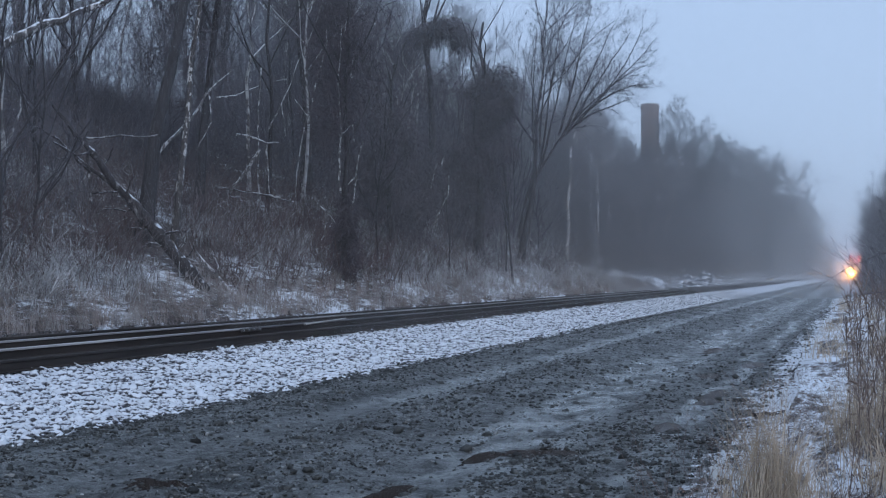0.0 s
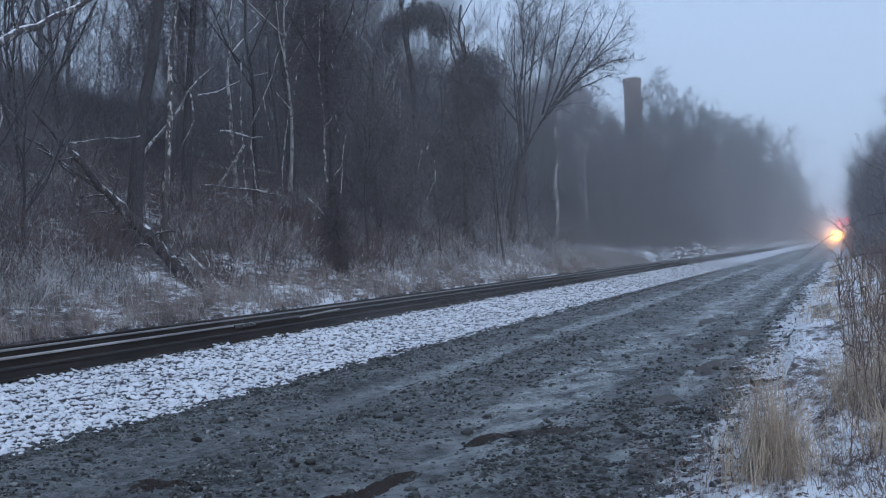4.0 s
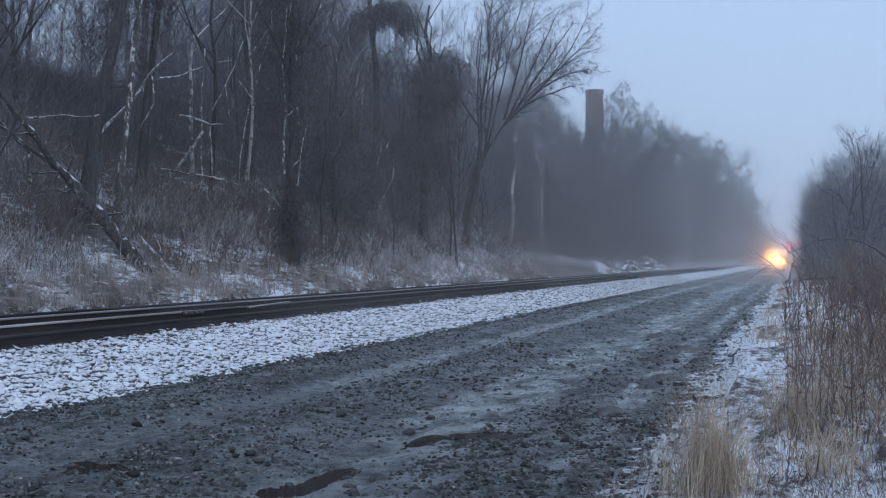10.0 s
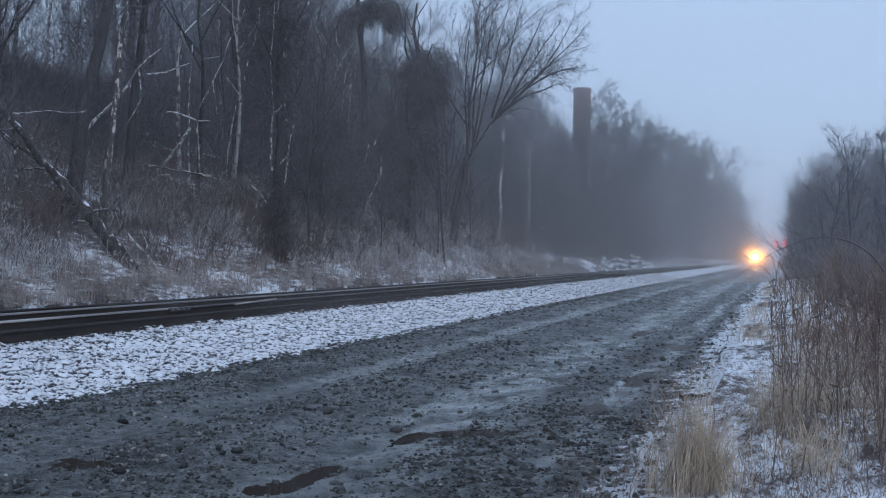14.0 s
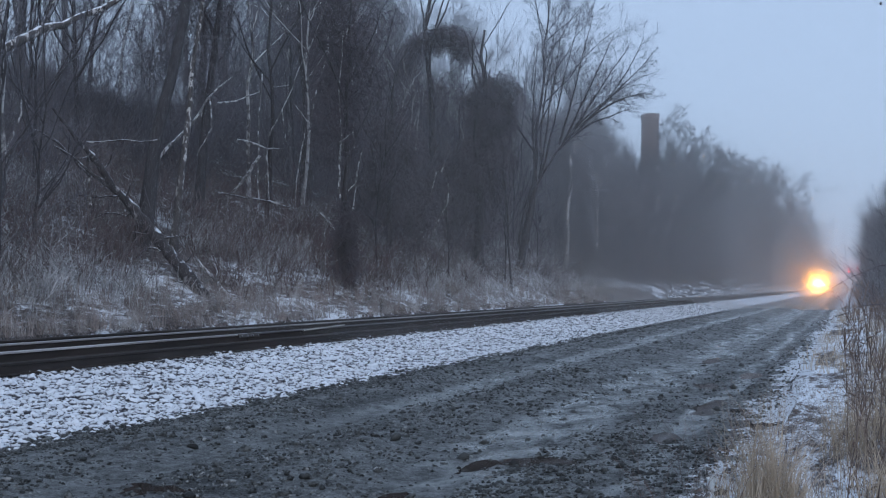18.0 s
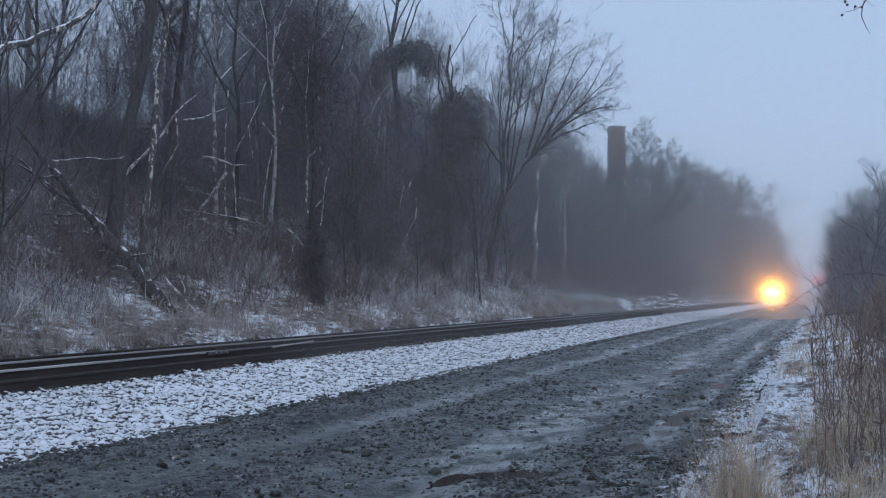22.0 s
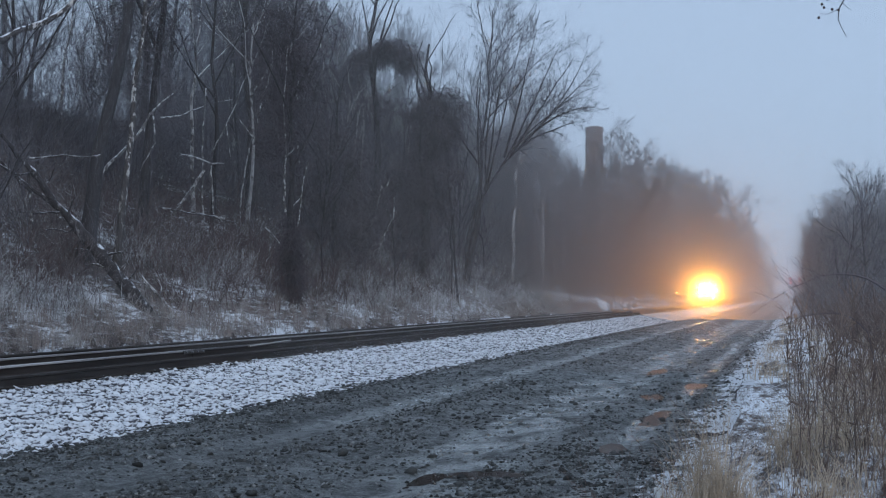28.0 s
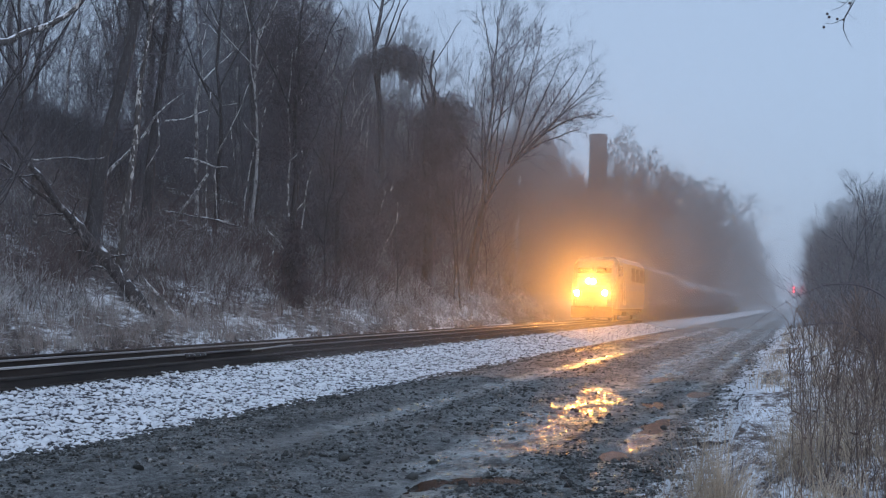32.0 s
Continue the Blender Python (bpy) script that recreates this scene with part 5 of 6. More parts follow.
def weed_meshes(seed, height):
    """Dead flower stalk: stem, side shoots, and dry seed heads."""
    q = np.random.default_rng(seed)
    T = trunk_line(q, height, 0.0065, (q.uniform(-0.08, 0.08), q.uniform(-0.06, 0.06)), 9, 0.012, 1.0)
    T[0][0, 0, 2] = -0.05
    L = sprout(q, *T, 11, 0.35, 0.98, (0.3, 0.6), 0.2, 4, 0.3, 0.6, 0.05, 0.0018)
    plume = sprout(q, T[0][:, -3:], T[1][:, -3:], 9, 0.1, 0.95, (0.25, 0.9), 0.5, 4, 0.2, 1.0, 0.08, 0.0035)
    me = [tube_mesh("stem", [(*T, 6), (*L, 3)], WEED)]
    me += [tube_mesh("seed_spray", [(plume[0][k:k + 1], plume[1][k:k + 1], 4)], DRY_LEAF) for k in range(6)]
    for k in range(7):
        dry = sprout(q, *T, 1, 0.15 + 0.11 * k, 0.25 + 0.11 * k, (0.5, 1.5), 0.06, 4, -0.5, 0.9, 0.16, 0.0042)
        me.append(tube_mesh("withered_leaf", [(dry[0], dry[1] * np.array([[0.6, 1.9, 1.7, 0.4]]), 4)], DRY_LEAF))
    return me


weed_kinds = [weed_meshes(500 + i, 0.85 + 0.13 * i) for i in range(5)]
for i in range(105):
    x, y = rng.uniform(-0.1, 2.2), 9.6 + 10.0 * rng.random() ** 1.3
    m = Matrix.Translation((x, y, on_land(x, y))) @ pose(0, 0, 0, rng.uniform(-7, 7), rng.uniform(-7, 7), rng.uniform(0, 360)) @ Matrix.Diagonal((*([rng.uniform(0.85, 1.3)] * 3), 1))
    weed = new("weed_stalk")
    for me in weed_kinds[rng.integers(5)]:
        part(me.name.split(".")[0], me, None, weed)
    weed.matrix_world = m
    tagged(weed, "dead brown weed stalk standing in verge snow", "weed", "dead weeds on the verge")


def cane(label, a, top, b, seed, thick=0.011):
    """A bramble cane arching from a over top to b."""
    q = np.random.default_rng(seed)
    s = np.linspace(0, 1, 16)[:, None]
    a, top, b = (np.array(v, dtype=float) for v in (a, top, b))
    mid = 2 * top - (a + b) / 2
    P = (1 - s) ** 2 * a + 2 * s * (1 - s) * mid + s ** 2 * b
    P += q.normal(size=P.shape) * 0.006
    # the cane's root end goes on down to the ground
    P = np.concatenate([[[a[0] + 0.25, a[1], on_land(a[0] + 0.25, a[1]) - 0.05]], P])
    thing = new("bramble_cane", tube_mesh("bramble_cane", [(P[None], np.linspace(thick, thick * 0.45, 17)[None], 7)], VINE))
    L = sprout(q, P[None], np.full((1, 17), thick), 14, 0.2, 0.95, (0.5, 1.2), 0.014, 3, 0.1, 0.5, 0.05, 0.0018)
    for k in range(14):
        part("side_twig", tube_mesh("side_twig", [(L[0][k:k + 1], L[1][k:k + 1], 4)], WEED), None, thing)
    return tagged(thing, label, "bramble", "bramble canes on the verge")


cane("long bramble cane arching over the verge", (0.93, 11.0, 1.41), (0.44, 11.0, 1.935), (-0.42, 11.0, 1.55), 601, 0.011)
cane("thin bramble cane arching over the verge", (0.6, 11.6, 1.45), (0.0, 11.6, 1.56), (-0.85, 11.6, 0.85), 602, 0.005)
cane("thin bramble cane arching over the verge", (0.75, 10.4, 0.2), (0.82, 10.4, 1.75), (0.55, 10.4, 2.0), 603, 0.006)


def roadside_tree():
    """A tree beside the camera's stand; only a hanging twig with berries comes into view."""
    thing = new("tree")
    q = np.random.default_rng(701)
    z = on_land(3.2, 6.9)
    T = trunk_line(q, 7.5, 0.12, (0.0, 0.0))
    part("trunk", tube_mesh("trunk", [(*T, 10)], BARK), None, thing)
    s = np.linspace(0, 1, 10)[:, None]
    tip = np.array([-2.85, 0.0, 3.5 - z])
    limb = np.array([0.0, 0.0, 3.2]) * (1 - s) + tip * s
    limb[:, 2] += 0.6 * s[:, 0] * (1 - s[:, 0])
    part("limb", tube_mesh("limb", [(limb[None], np.linspace(0.05, 0.006, 10)[None], 7)], BARK), None, thing)
    # hanging twigs, given as (x, z) from the trunk's foot at x = 3.2
    for line, thick in ((((0.35, 3.5), (0.29, 3.35), (0.235, 3.25), (0.23, 3.2), (0.25, 3.15), (0.272, 3.11)), 0.0032), (((0.235, 3.25), (0.2, 3.235), (0.17, 3.228), (0.14, 3.236)), 0.002),
                        (((0.3, 3.42), (0.25, 3.34), (0.22, 3.315), (0.17, 3.3)), 0.0026), (((0.24, 3.33), (0.21, 3.34), (0.19, 3.36)), 0.002), (((0.25, 3.28), (0.28, 3.25), (0.3, 3.246)), 0.0016), (((0.31, 3.45), (0.26, 3.3), (0.235, 3.26)), 0.0022)):
        P = np.array([[a - 3.2, 0.01 * k, b - z] for k, (a, b) in enumerate(line)])
        part("hanging_twig", tube_mesh("hanging_twig", [(P[None], np.linspace(thick, thick * 0.6, len(P))[None], 5)], BARK), None, thing)
    for a, b in ((0.15, 3.28), (0.16, 3.262), (0.2, 3.25), (0.232, 3.245), (0.133, 3.21), (0.262, 3.33), (0.29, 3.38)):
        ball = bmesh.new()
        bmesh.ops.create_icosphere(ball, subdivisions=2, radius=0.0075, matrix=Matrix.Translation((a - 3.2, 0.01, b - z)))
        part("berry", ball, BERRY, thing)
    thing.location = (3.2, 6.9, z)
    return tagged(thing, "bare roadside tree with hanging berry twigs", "tree")


roadside_tree()


def paper_cup():
    """A dented paper cup standing askew in the verge snow."""
    thing = new("paper_cup")
    q = np.random.default_rng(733)
    k, rings = 20, [(0.028, 0.0), (0.031, 0.03), (0.034, 0.06), (0.038, 0.098)]
    V, F = [], []
    for side in (1.0, 0.94):
        for rad, h in rings:
            for i in range(k):
                a = 2 * math.pi * i / k
                dent = 1 - 0.22 * math.exp(-((a - 4.2) / 0.5) ** 2) * (h / 0.1)
                V.append((rad * side * dent * math.cos(a), rad * side * dent * math.sin(a), h + (0.002 if side < 1 else 0)))
    for wall in range(2):
        for j in range(3):
            for i in range(k):
                a, b = wall * 4 * k + j * k, (i + 1) % k
                F.append((a + i, a + b, a + k + b, a + k + i))
    PAPER = plain("white_paper", (0.62, 0.66, 0.68), (0.8, 0.83, 0.84), 30, 0.7)
    part("cup_wall", mesh_of("cup_wall", V, [F], PAPER, smooth=True), None, thing)
    part("base", rod(bmesh.new(), (0, 0, 0.002), (0, 0, 0.006), 0.027, 0.027, 20), PAPER, thing)
    ring = bmesh.new()
    for i in range(k):
        a, b = 2 * math.pi * i / k, 2 * math.pi * (i + 1) / k
        da, db = (1 - 0.22 * math.exp(-((c - 4.2) / 0.5) ** 2) for c in (a, b))
        rod(ring, (0.038 * da * math.cos(a), 0.038 * da * math.sin(a), 0.098), (0.038 * db * math.cos(b), 0.038 * db * math.sin(b), 0.098), 0.002, sides=6)
    part("rolled_rim", ring, PAPER, thing)
    x, y = -1.14, 11.0
    thing.matrix_world = Matrix.Translation((x, y, max(on_land(x, y), float(road_height(x, y))) + 0.008)) @ pose(0, 0, 0, 9, -6, 30)
    return tagged(thing, "crumpled white paper cup standing in the verge", "cup")


paper_cup()
edge_spots = tufts(r, 26, -1.3, -0.55, 8.8, 14.0, 1.2, lambda x, y: np.maximum(land(x, y), road_height(x, y)))
brush("edge_stems", "thin reddish dead stems along the road edge", edge_spots, 0.55, 3, 307, plain("thin_red_brown_stems", (0.09, 0.06, 0.055), (0.22, 0.165, 0.15), 2.0, 0.9), 0.0022)

# ---- train ----


def shell(name, outline, y0, y1, material, parent, label="", smooth=False):
    return part(name, bm_mesh(name, extrude_profile(bmesh.new(), outline, y0, y1), material, smooth), None, parent, label)


def truck(parent, y, wheelbase=2.6, radius=0.5):
    """A bogie: side frames and wheels."""
    for sx in (-1, 1):
        part("truck_frame", box(bmesh.new(), sx * 1.05 - 0.08, sx * 1.05 + 0.08, y - wheelbase / 2 - 0.5, y + wheelbase / 2 + 0.5, 0.4, 0.85, 0.05), UNDER, parent)
        for dy in (-wheelbase / 2, wheelbase / 2):
            part("wheel", rod(bmesh.new(), (sx * 0.69, y + dy, radius), (sx * 0.83, y + dy, radius), radius, radius, 28), UNDER, parent)
    part("bolster", box(bmesh.new(), -0.95, 0.95, y - 0.3, y + 0.3, 0.5, 1.0, 0.04), UNDER, parent)


def locomotive():
    """Monocoque diesel: flat sides, folded sloping nose, its front at y = 0."""
    thing = tagged(new("locomotive"), "silver and dark blue passenger diesel locomotive with bright headlights", "locomotive")
    # side view of the body: (y, z) of the nose and roof
    bm = bmesh.new()
    stations = [(0.0, 1.0, 1.9, 1.05), (0.25, 0.85, 2.35, 1.25), (0.9, 0.8, 2.75, 1.42), (1.1, 0.8, 2.85, 1.46), (2.0, 0.8, 4.05, 1.49), (2.5, 0.8, 4.3, 1.5), (20.6, 0.8, 4.3, 1.5), (20.9, 0.8, 4.2, 1.46)]
    rings = []
    for y, zb, zt, w in stations:
        sh = min(0.35, (zt - zb) * 0.25)
        rings.append([bm.verts.new(p) for p in ((-w, y, zb), (-w, y, zt - sh), (-w + sh * 0.9, y, zt), (w - sh * 0.9, y, zt), (w, y, zt - sh), (w, y, zb))])
    for a, b in zip(rings, rings[1:]):
        for i in range(6):
            bm.faces.new((a[i], a[(i + 1) % 6], b[(i + 1) % 6], b[i]))
    bm.faces.new(rings[0][::-1])
    bm.faces.new(rings[-1])
    bmesh.ops.recalc_face_normals(bm, faces=bm.faces)
    part("body", bm, SILVER, thing)
    part("pilot", box(bmesh.new(), -1.4, 1.4, 0.15, 0.6, 0.2, 1.0, 0.08), BLACK, thing, "black pilot plate under the nose")
    part("coupler", box(bmesh.new(), -0.15, 0.15, -0.45, 0.3, 0.75, 1.0, 0.04), UNDER, thing)
    part("underframe", box(bmesh.new(), -1.35, 1.35, 1.0, 20.5, 0.6, 0.85, 0.03), UNDER, thing)
    part("fuel_tank", box(bmesh.new(), -1.3, 1.3, 7.8, 13.0, 0.3, 0.85, 0.1), UNDER, thing)
    for sx in (-1, 1):
        part("windshield", box(bmesh.new(), sx * 0.62 - 0.5, sx * 0.62 + 0.5, 1.35, 1.5, 3.1, 3.55, 0.03), GLASS_DARK, thing, "dark windshield")
        part("cab_window", box(bmesh.new(), sx * 1.5 - 0.02, sx * 1.5 + 0.02, 2.5, 3.3, 3.0, 3.7, 0.015), GLASS_DARK, thing)
        part("cab_window", box(bmesh.new(), sx * 1.5 - 0.02, sx * 1.5 + 0.02, 3.6, 4.2, 3.0, 3.7, 0.015), GLASS_DARK, thing)
        part("cab_door", box(bmesh.new(), sx * 1.51 - 0.02, sx * 1.51 + 0.02, 4.6, 5.3, 1.2, 3.5, 0.015), SILVER, thing)
        part("stripe", box(bmesh.new(), sx * 1.505 - 0.015, sx * 1.505 + 0.015, 2.6, 20.5, 2.1, 2.55), NAVY, thing, "dark blue stripe")
        part("lower_stripe", box(bmesh.new(), sx * 1.505 - 0.012, sx * 1.505 + 0.012, 2.6, 20.5, 0.9, 1.05), NAVY, thing)
        for k in range(4):
            part("grille", box(bmesh.new(), sx * 1.51 - 0.02, sx * 1.51 + 0.02, 9.0 + k * 2.6, 11.0 + k * 2.6, 2.75, 3.75, 0.015), BLACK, thing)
        for k in range(2):
            part("handrail", rod(bmesh.new(), (sx * 1.55, 4.5 + k * 0.9, 1.1), (sx * 1.55, 4.5 + k * 0.9, 2.6), 0.02, sides=8), GALVANISED, thing)
        # unseen tubes added round the lamps to cut their sideways light
        for hx, hz, hr in ((sx * 0.92, 1.85, 0.185), (sx * 0.17, 2.62, 0.165)):
            tube = bmesh.new()
            bmesh.ops.create_cone(tube, cap_ends=False, segments=24, radius1=hr, radius2=hr, depth=0.42, matrix=pose(hx, -0.23, hz, 90))
            bmesh.ops.solidify(tube, geom=tube.faces, thickness=0.012)
            part("beam_stop_tube", tube, BLACK, thing, "black tube added round a lamp to narrow its beam")
        ditch = part("ditch_light", rod(bmesh.new(), (sx * 0.92, -0.05, 1.85), (sx * 0.92, 0.3, 1.85), 0.17, 0.2, 20), BLACK, thing)
        part("lens", rod(bmesh.new(), (sx * 0.92, -0.08, 1.85), (sx * 0.92, -0.052, 1.85), 0.165, 0.165, 20), HEADLIGHT, ditch, "lit warm lens")
        head = part("headlight", rod(bmesh.new(), (sx * 0.17, -0.05, 2.62), (sx * 0.17, 0.75, 2.62), 0.15, 0.17, 20), BLACK, thing)
        part("lens", rod(bmesh.new(), (sx * 0.17, -0.08, 2.62), (sx * 0.17, -0.052, 2.62), 0.15, 0.15, 20), HEADLIGHT, head, "lit warm lens")
    for k, (a, b) in enumerate(((6.5, 9.5), (11, 14), (15.5, 19))):
        part("roof_fan_housing", box(bmesh.new(), -0.9, 0.9, a, b, 4.28, 4.42, 0.04), ROOFING, thing)
    truck(thing, 4.6, 2.8)
    truck(thing, 16.4, 2.8)
    return thing


def round_outline(width, bottom, top, bulge):
    """Half-tube coach section: curved sides and a rounded roof."""
    pts = []
    for i in range(17):
        a = math.pi * i / 16
        pts.append((width * math.copysign(abs(math.cos(a)) ** 0.55, math.cos(a)), bulge + (top - bulge) * math.sin(a) ** 0.75))
    return [(width * 0.93, bottom), *pts, (-width * 0.93, bottom)]


def coach(name, label, length, flat):
    """A passenger car, or a boxy baggage car, from y = 0 to its length."""
    thing = tagged(new(name), label, "railway car", "cars of the train")
    top = 4.25 if flat else 3.86
    if flat:
        outline = [(1.5, 0.95), (1.5, 3.85), (1.2, 4.15), (0.5, top), (-0.5, top), (-1.2, 4.15), (-1.5, 3.85), (-1.5, 0.95)]
    else:
        outline = round_outline(1.56, 1.0, top, 2.2)
    shell("body", outline, 0.25, length - 0.25, STAINLESS, thing, smooth=not flat)
    w = 1.25 if flat else 1.1
    part("roof", box(bmesh.new(), -w * 0.5, w * 0.5, 0.4, length - 0.4, top - 0.04, top + 0.03, 0.02), ROOFING, thing, "snow-dusted roof")
    part("underframe", box(bmesh.new(), -1.3, 1.3, 0.3, length - 0.3, 0.65, 1.0, 0.04), UNDER, thing)
    for k in range(4):
        part("equipment_box", box(bmesh.new(), -1.25, 1.25, 6 + k * 3.2, 8.2 + k * 3.2, 0.35, 0.75, 0.05), UNDER, thing)
    for y in (0.0, length - 0.3):
        part("end_diaphragm", box(bmesh.new(), -0.6, 0.6, y, y + 0.3, 1.0, 3.4, 0.05), BLACK, thing)
    for sx in (-1, 1):
        side = 1.5 if flat else 1.57
        if flat:
            for y in (5.0, 15.5):
                part("sliding_door", box(bmesh.new(), sx * side - 0.03, sx * side + 0.03, y, y + 2.4, 1.15, 3.6, 0.02), SILVER, thing)
            part("stripe", box(bmesh.new(), sx * (side + 0.005) - 0.012, sx * (side + 0.005) + 0.012, 0.4, length - 0.4, 2.2, 2.5), NAVY, thing)
        else:
            for k in range(13):
                y = 3.2 + k * 1.55
                part("window", box(bmesh.new(), sx * side - 0.03, sx * side + 0.015, y, y + 1.15, 2.2, 2.75, 0.02), GLASS_DARK, thing)
            part("stripe", box(bmesh.new(), sx * side - 0.02, sx * side + 0.008, 0.5, length - 0.5, 1.75, 1.9), NAVY, thing)
            for y in (0.9, length - 1.9):
                part("door", box(bmesh.new(), sx * side - 0.04, sx * side + 0.012, y, y + 0.95, 1.1, 3.1, 0.02), SILVER, thing)
    truck(thing, 3.6, 2.5, 0.46)
    truck(thing, length - 3.6, 2.5, 0.46)
    return thing


train = [(locomotive(), 0.0), (coach("baggage_car", "boxy stainless baggage car behind the locomotive", 23.0, True), 21.3)]
first_coach = coach("passenger_coach", "rounded stainless passenger coach with dark windows", 25.6, False)
train.append((first_coach, 44.9))
for k in range(1, 6):
    train.append((copy_thing(first_coach, Matrix.Identity(4)), 44.9 + k * 26.2))


# ---- added sheets standing in for haze and headlight glare along the cutting ----


def haze_sheet(reach, haze, glow, halo, veil):
    """An added sheet across the cutting, part of a sphere centred on the camera's eye."""
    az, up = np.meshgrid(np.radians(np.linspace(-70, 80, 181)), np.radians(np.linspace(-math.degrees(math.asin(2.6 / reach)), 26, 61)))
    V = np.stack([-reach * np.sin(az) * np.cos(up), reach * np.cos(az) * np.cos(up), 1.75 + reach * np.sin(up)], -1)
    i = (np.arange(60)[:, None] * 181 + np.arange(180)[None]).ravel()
    me = mesh_of("haze_sheet", V, [np.stack([i, i + 1, i + 182, i + 181], -1)], haze_material("haze_and_glare", haze, glow, halo, veil, 46.0), smooth=True)
    return tagged(new("haze_sheet", me), "thin sheet curved about the camera, standing in for haze and glare", "mist", kind="stuff")


for sheet_values in ((30, 0.035, 0.005, 0.002, 0.025), (62, 0.055, 0.006, 0.003, 0.03), (101, 0.04, 0.11, 0.08, 0.07), (225, 0.18, 0.04, 0.04, 0.03), (340, 0.13, 0.06, 0.06, 0.03), (620, 0.2, 0.15, 0.12, 0.03)):
    haze_sheet(*sheet_values)

# ---- loose stones ----


def stone_shape(q):
    """A rough lump: 12 corners, 20 faces."""
    bm = bmesh.new()
    bmesh.ops.create_icosphere(bm, subdivisions=1, radius=1.0)
    V = np.array([v.co for v in bm.verts]) * q.uniform(0.55, 1.35, (12, 1)) * (1.15, q.uniform(0.65, 0.95), q.uniform(0.55, 0.8))
    F = np.array([[v.index for v in f.verts] for f in bm.faces])
    bm.free()
    return V, F


def stone_field(name, label, places, sizes, seed, material, tilt=0.6):
    q = np.random.default_rng(seed)
    shapes = [stone_shape(q) for _ in range(8)]
    verts, faces, base = [], [], 0
    which = q.integers(0, 8, len(places))
    for k, (V, F) in enumerate(shapes):
        P, S = places[which == k], sizes[which == k]
        n = len(P)
        if not n:
            continue
        a, b = q.uniform(0, 2 * np.pi, n), q.uniform(-tilt, tilt, n)
        ca, sa, cb, sb = np.cos(a), np.sin(a), np.cos(b), np.sin(b)
        z0 = np.zeros(n)
        M = np.stack([np.stack([ca, -sa * cb, sa * sb], -1), np.stack([sa, ca * cb, -ca * sb], -1), np.stack([z0, sb, cb], -1)], 1)
        W = np.einsum("nij,vj->nvi", M, V) * S[:, None, None] + P[:, None]
        verts.append(W.reshape(-1, 3))
        faces.append((F[None] + np.arange(n)[:, None, None] * 12).reshape(-1, 3) + base)
        base += n * 12
    return tagged(new(name, mesh_of(name, np.concatenate(verts), [np.concatenate(faces)], material)), label, "stones", kind="stuff")


def strip(q, n, x0, x1, y0, y1, floor, power=1.0):
    x = q.uniform(x0, x1, n)
    y = y0 + (y1 - y0) * q.random(n) ** power
    return np.stack([x, y, floor(x, y)], 1)


q = np.random.default_rng(900)
near = np.concatenate([strip(q, 31000, -11.75, -8.95, 11, 50, bed_height, 1.25), strip(q, 400, -9.0, -8.5, 11, 40, road_height, 1.2)])
stone_field("ballast_stones", "crushed ballast stones capped with snow", near, 0.02 + q.gamma(2.2, 0.0135, len(near)).clip(0, 0.075), 901, BALLAST_STONE, 3.1)
mid = strip(q, 10000, -11.7, -8.95, 50, 125, bed_height, 1.2)
stone_field("ballast_stones", "crushed ballast stones capped with snow", mid, q.uniform(0.05, 0.1, len(mid)), 902, BALLAST_STONE, 2.5)
rim = strip(q, 5500, -9.1, -7.9, 11, 90, road_height, 1.6)
lots = strip(q, 30000, -9.4, -1.0, 8, 70, road_height, 1.5)
lane = np.minimum(np.minimum(np.abs(lots[:, 0] + 6.2) / 0.5, np.abs(lots[:, 0] + 3.5) / 1.1), np.abs(lots[:, 0] + 2.0) / 0.5)
clumped = 0.5 + 0.5 * ripple(lots[:, 0] * 2, lots[:, 1], 2.3)
lots = np.concatenate([rim, lots[q.random(len(lots)) < np.clip(lane, 0.12, 1.0) * (0.2 + 0.8 * clumped)]])
stone_field("road_gravel", "dark loose gravel scattered on the road", lots, q.gamma(1.7, 0.0085, len(lots)) + 0.006, 903, ROAD_STONE)

fine = strip(q, 26000, -9.0, -1.1, 8.4, 26, road_height, 1.3)
side = np.minimum(np.minimum(np.abs(fine[:, 0] + 6.2) / 0.5, np.abs(fine[:, 0] + 3.5) / 1.1), np.abs(fine[:, 0] + 2.0) / 0.5)
fine = fine[q.random(len(fine)) < np.clip(side, 0.2, 1.0) * (0.3 + 0.7 * np.clip(0.5 + 0.7 * ripple(fine[:, 0] * 2, fine[:, 1], 1.7), 0, 1))]
coarse = strip(q, 3000, -3.2, -1.2, 8.3, 15, road_height, 1.2)
coarse = coarse[q.random(len(coarse)) < 0.25 + 0.75 * (ripple(coarse[:, 0] * 2, coarse[:, 1], 2.1) > -0.1)]
stone_field("road_gravel", "dark coarse gravel at the edge of the road", coarse, q.gamma(2.0, 0.0065, len(coarse)) + 0.007, 905, ROAD_STONE)
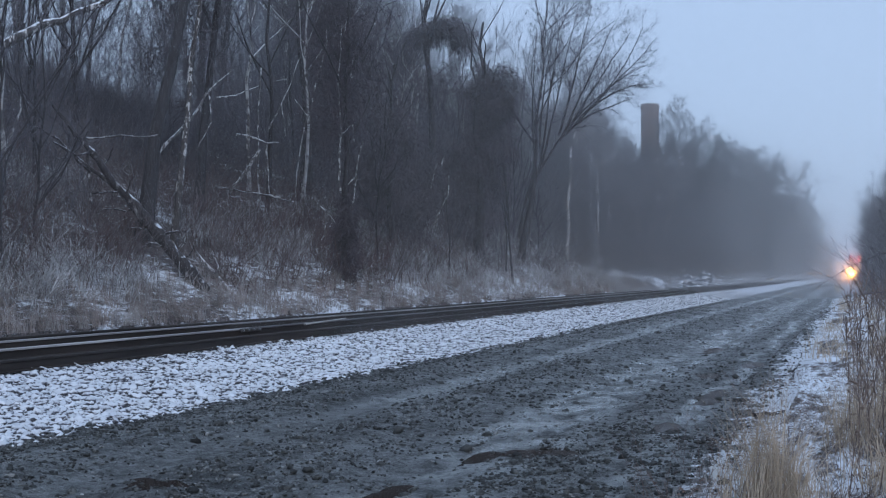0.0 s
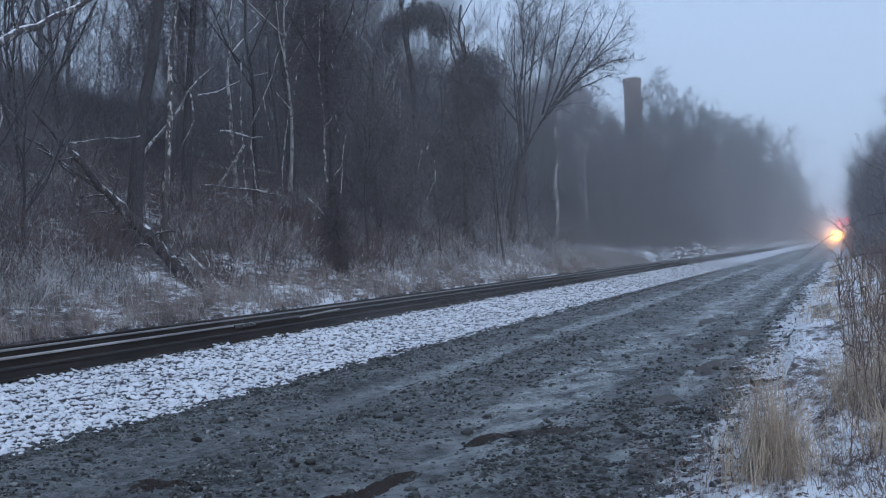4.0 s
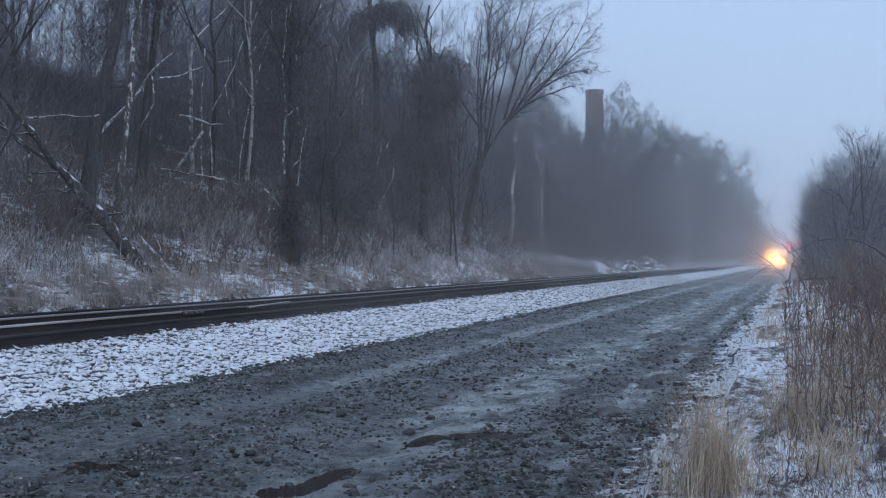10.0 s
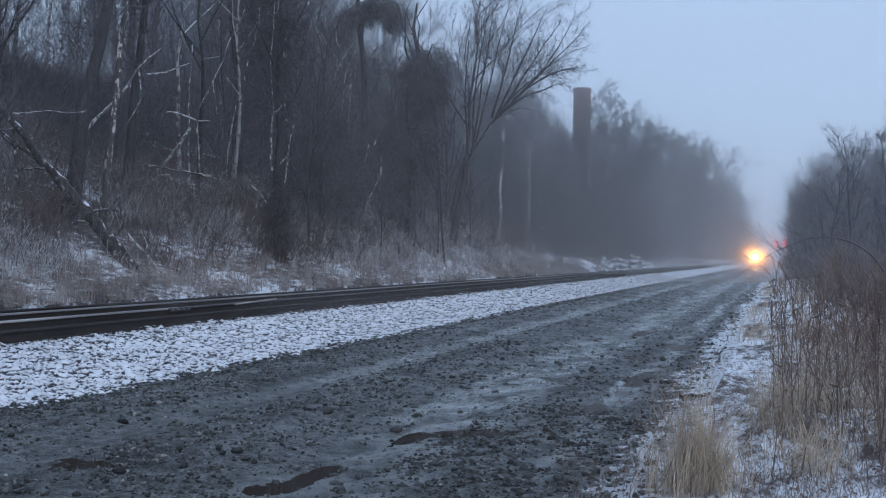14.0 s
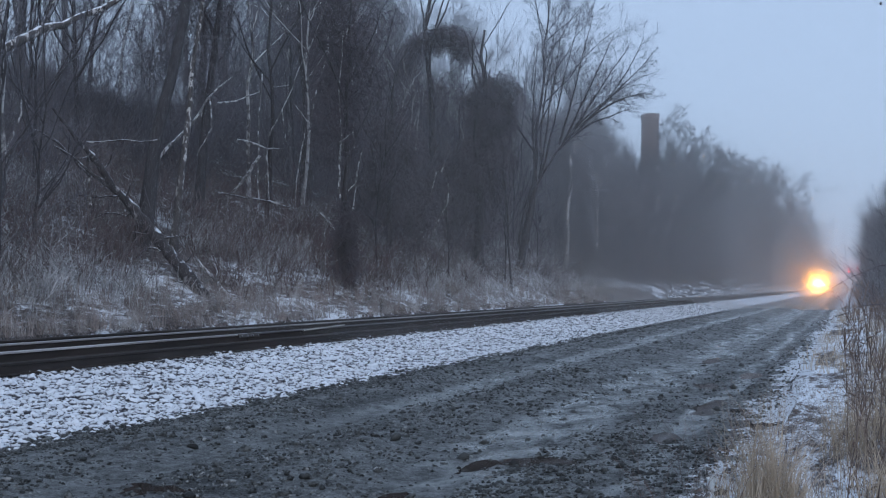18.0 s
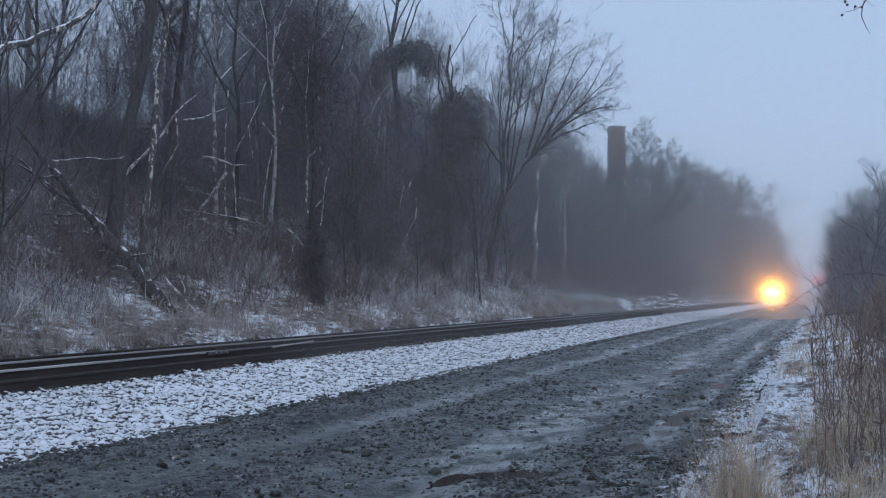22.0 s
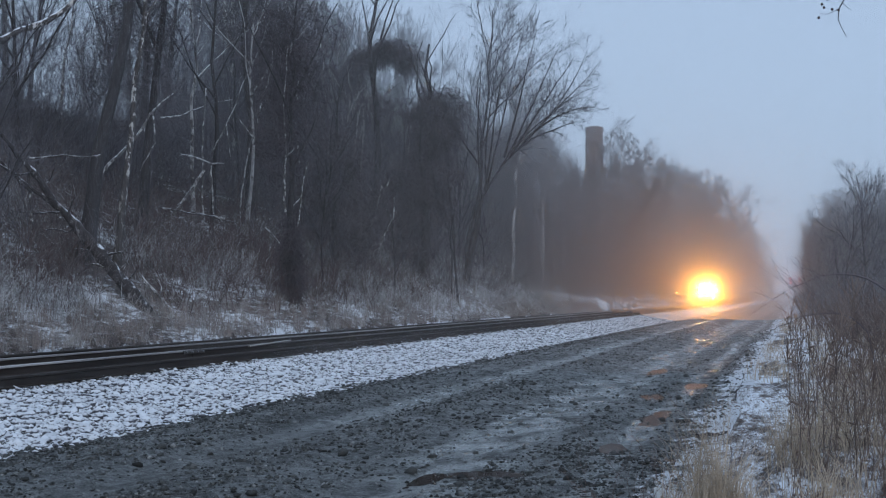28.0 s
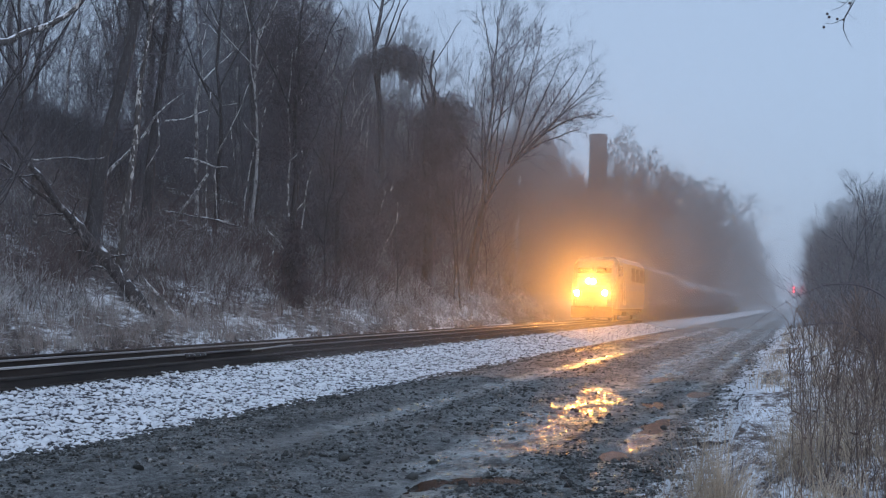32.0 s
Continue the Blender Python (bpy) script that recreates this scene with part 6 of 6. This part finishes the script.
stone_field("fine_gravel", "small wet chips of stone strewn over the road", fine, q.gamma(2.0, 0.0045, len(fine)) + 0.005, 904, ROAD_CHIP)

# heaps of snow-covered rubble thrown down beside the line
for mid_x, mid_y, half, tall, seed in ((-17.6, 143.0, 7.0, 1.5, 906), (-17.3, 157.0, 6.0, 2.1, 907), (-17.2, 172.0, 5.0, 0.9, 908)):
    spread = q.normal(size=(260, 2)) * (0.6, half * 0.45)
    z = 0.25 + tall * np.exp(-(spread[:, 0] / 0.8) ** 2 - (spread[:, 1] / (half * 0.55)) ** 2) * q.uniform(0.4, 1.0, 260)
    stone_field("rubble_heap", "heap of rubble and sods under snow by the track", np.stack([mid_x + spread[:, 0], mid_y + spread[:, 1], z], 1), q.uniform(0.14, 0.42, 260), seed, BALLAST_STONE, 1.2)

# stones of the road and of the ballast that lie nearest, one by one
pieces = []
for k in range(8):
    V, F = stone_shape(q)
    pieces.append((mesh_of("stone", V, [F], ROAD_STONE), mesh_of("stone", V, [F], BALLAST_STONE)))
for parent, kind, n, span in ((road, 0, 190, (-8.6, -1.3, 9, 26)), (bed, 1, 300, (-11.6, -9.1, 11, 20))):
    spots = strip(q, n, *span, road_height if kind == 0 else bed_height)
    for x, y, z in spots:
        s = 0.016 + q.gamma(1.5, 0.009) if kind == 0 else q.uniform(0.05, 0.09)
        ob = part("stone", pieces[q.integers(8)][kind], None, parent)
        ob.matrix_world = Matrix.Translation((x, y, z + s * 0.2)) @ pose(0, 0, 0, q.uniform(-20, 20), q.uniform(-20, 20), q.uniform(0, 360)) @ Matrix.Diagonal((s, s, s, 1))

# ---- things that move ----


def motions():
    """The train comes down the line at about 30 m/s, braking at the end."""
    def along(offset):
        rows = []
        for k in range(33):
            y = (168.5 + 30.5 * (29 - k) if k < 30 else {30: 138.5, 31: 110.0, 32: 83.5}[k]) + offset
            ahead = math.degrees(math.atan2(bend(y + 1) - bend(y), 1.0))
            rows.append((k, pose(TRACK_X + bend(y), y, RAIL_Z, 0, 0, -ahead)))
        return rows
    for car, offset in train:
        walk(car, along(offset))


motions()
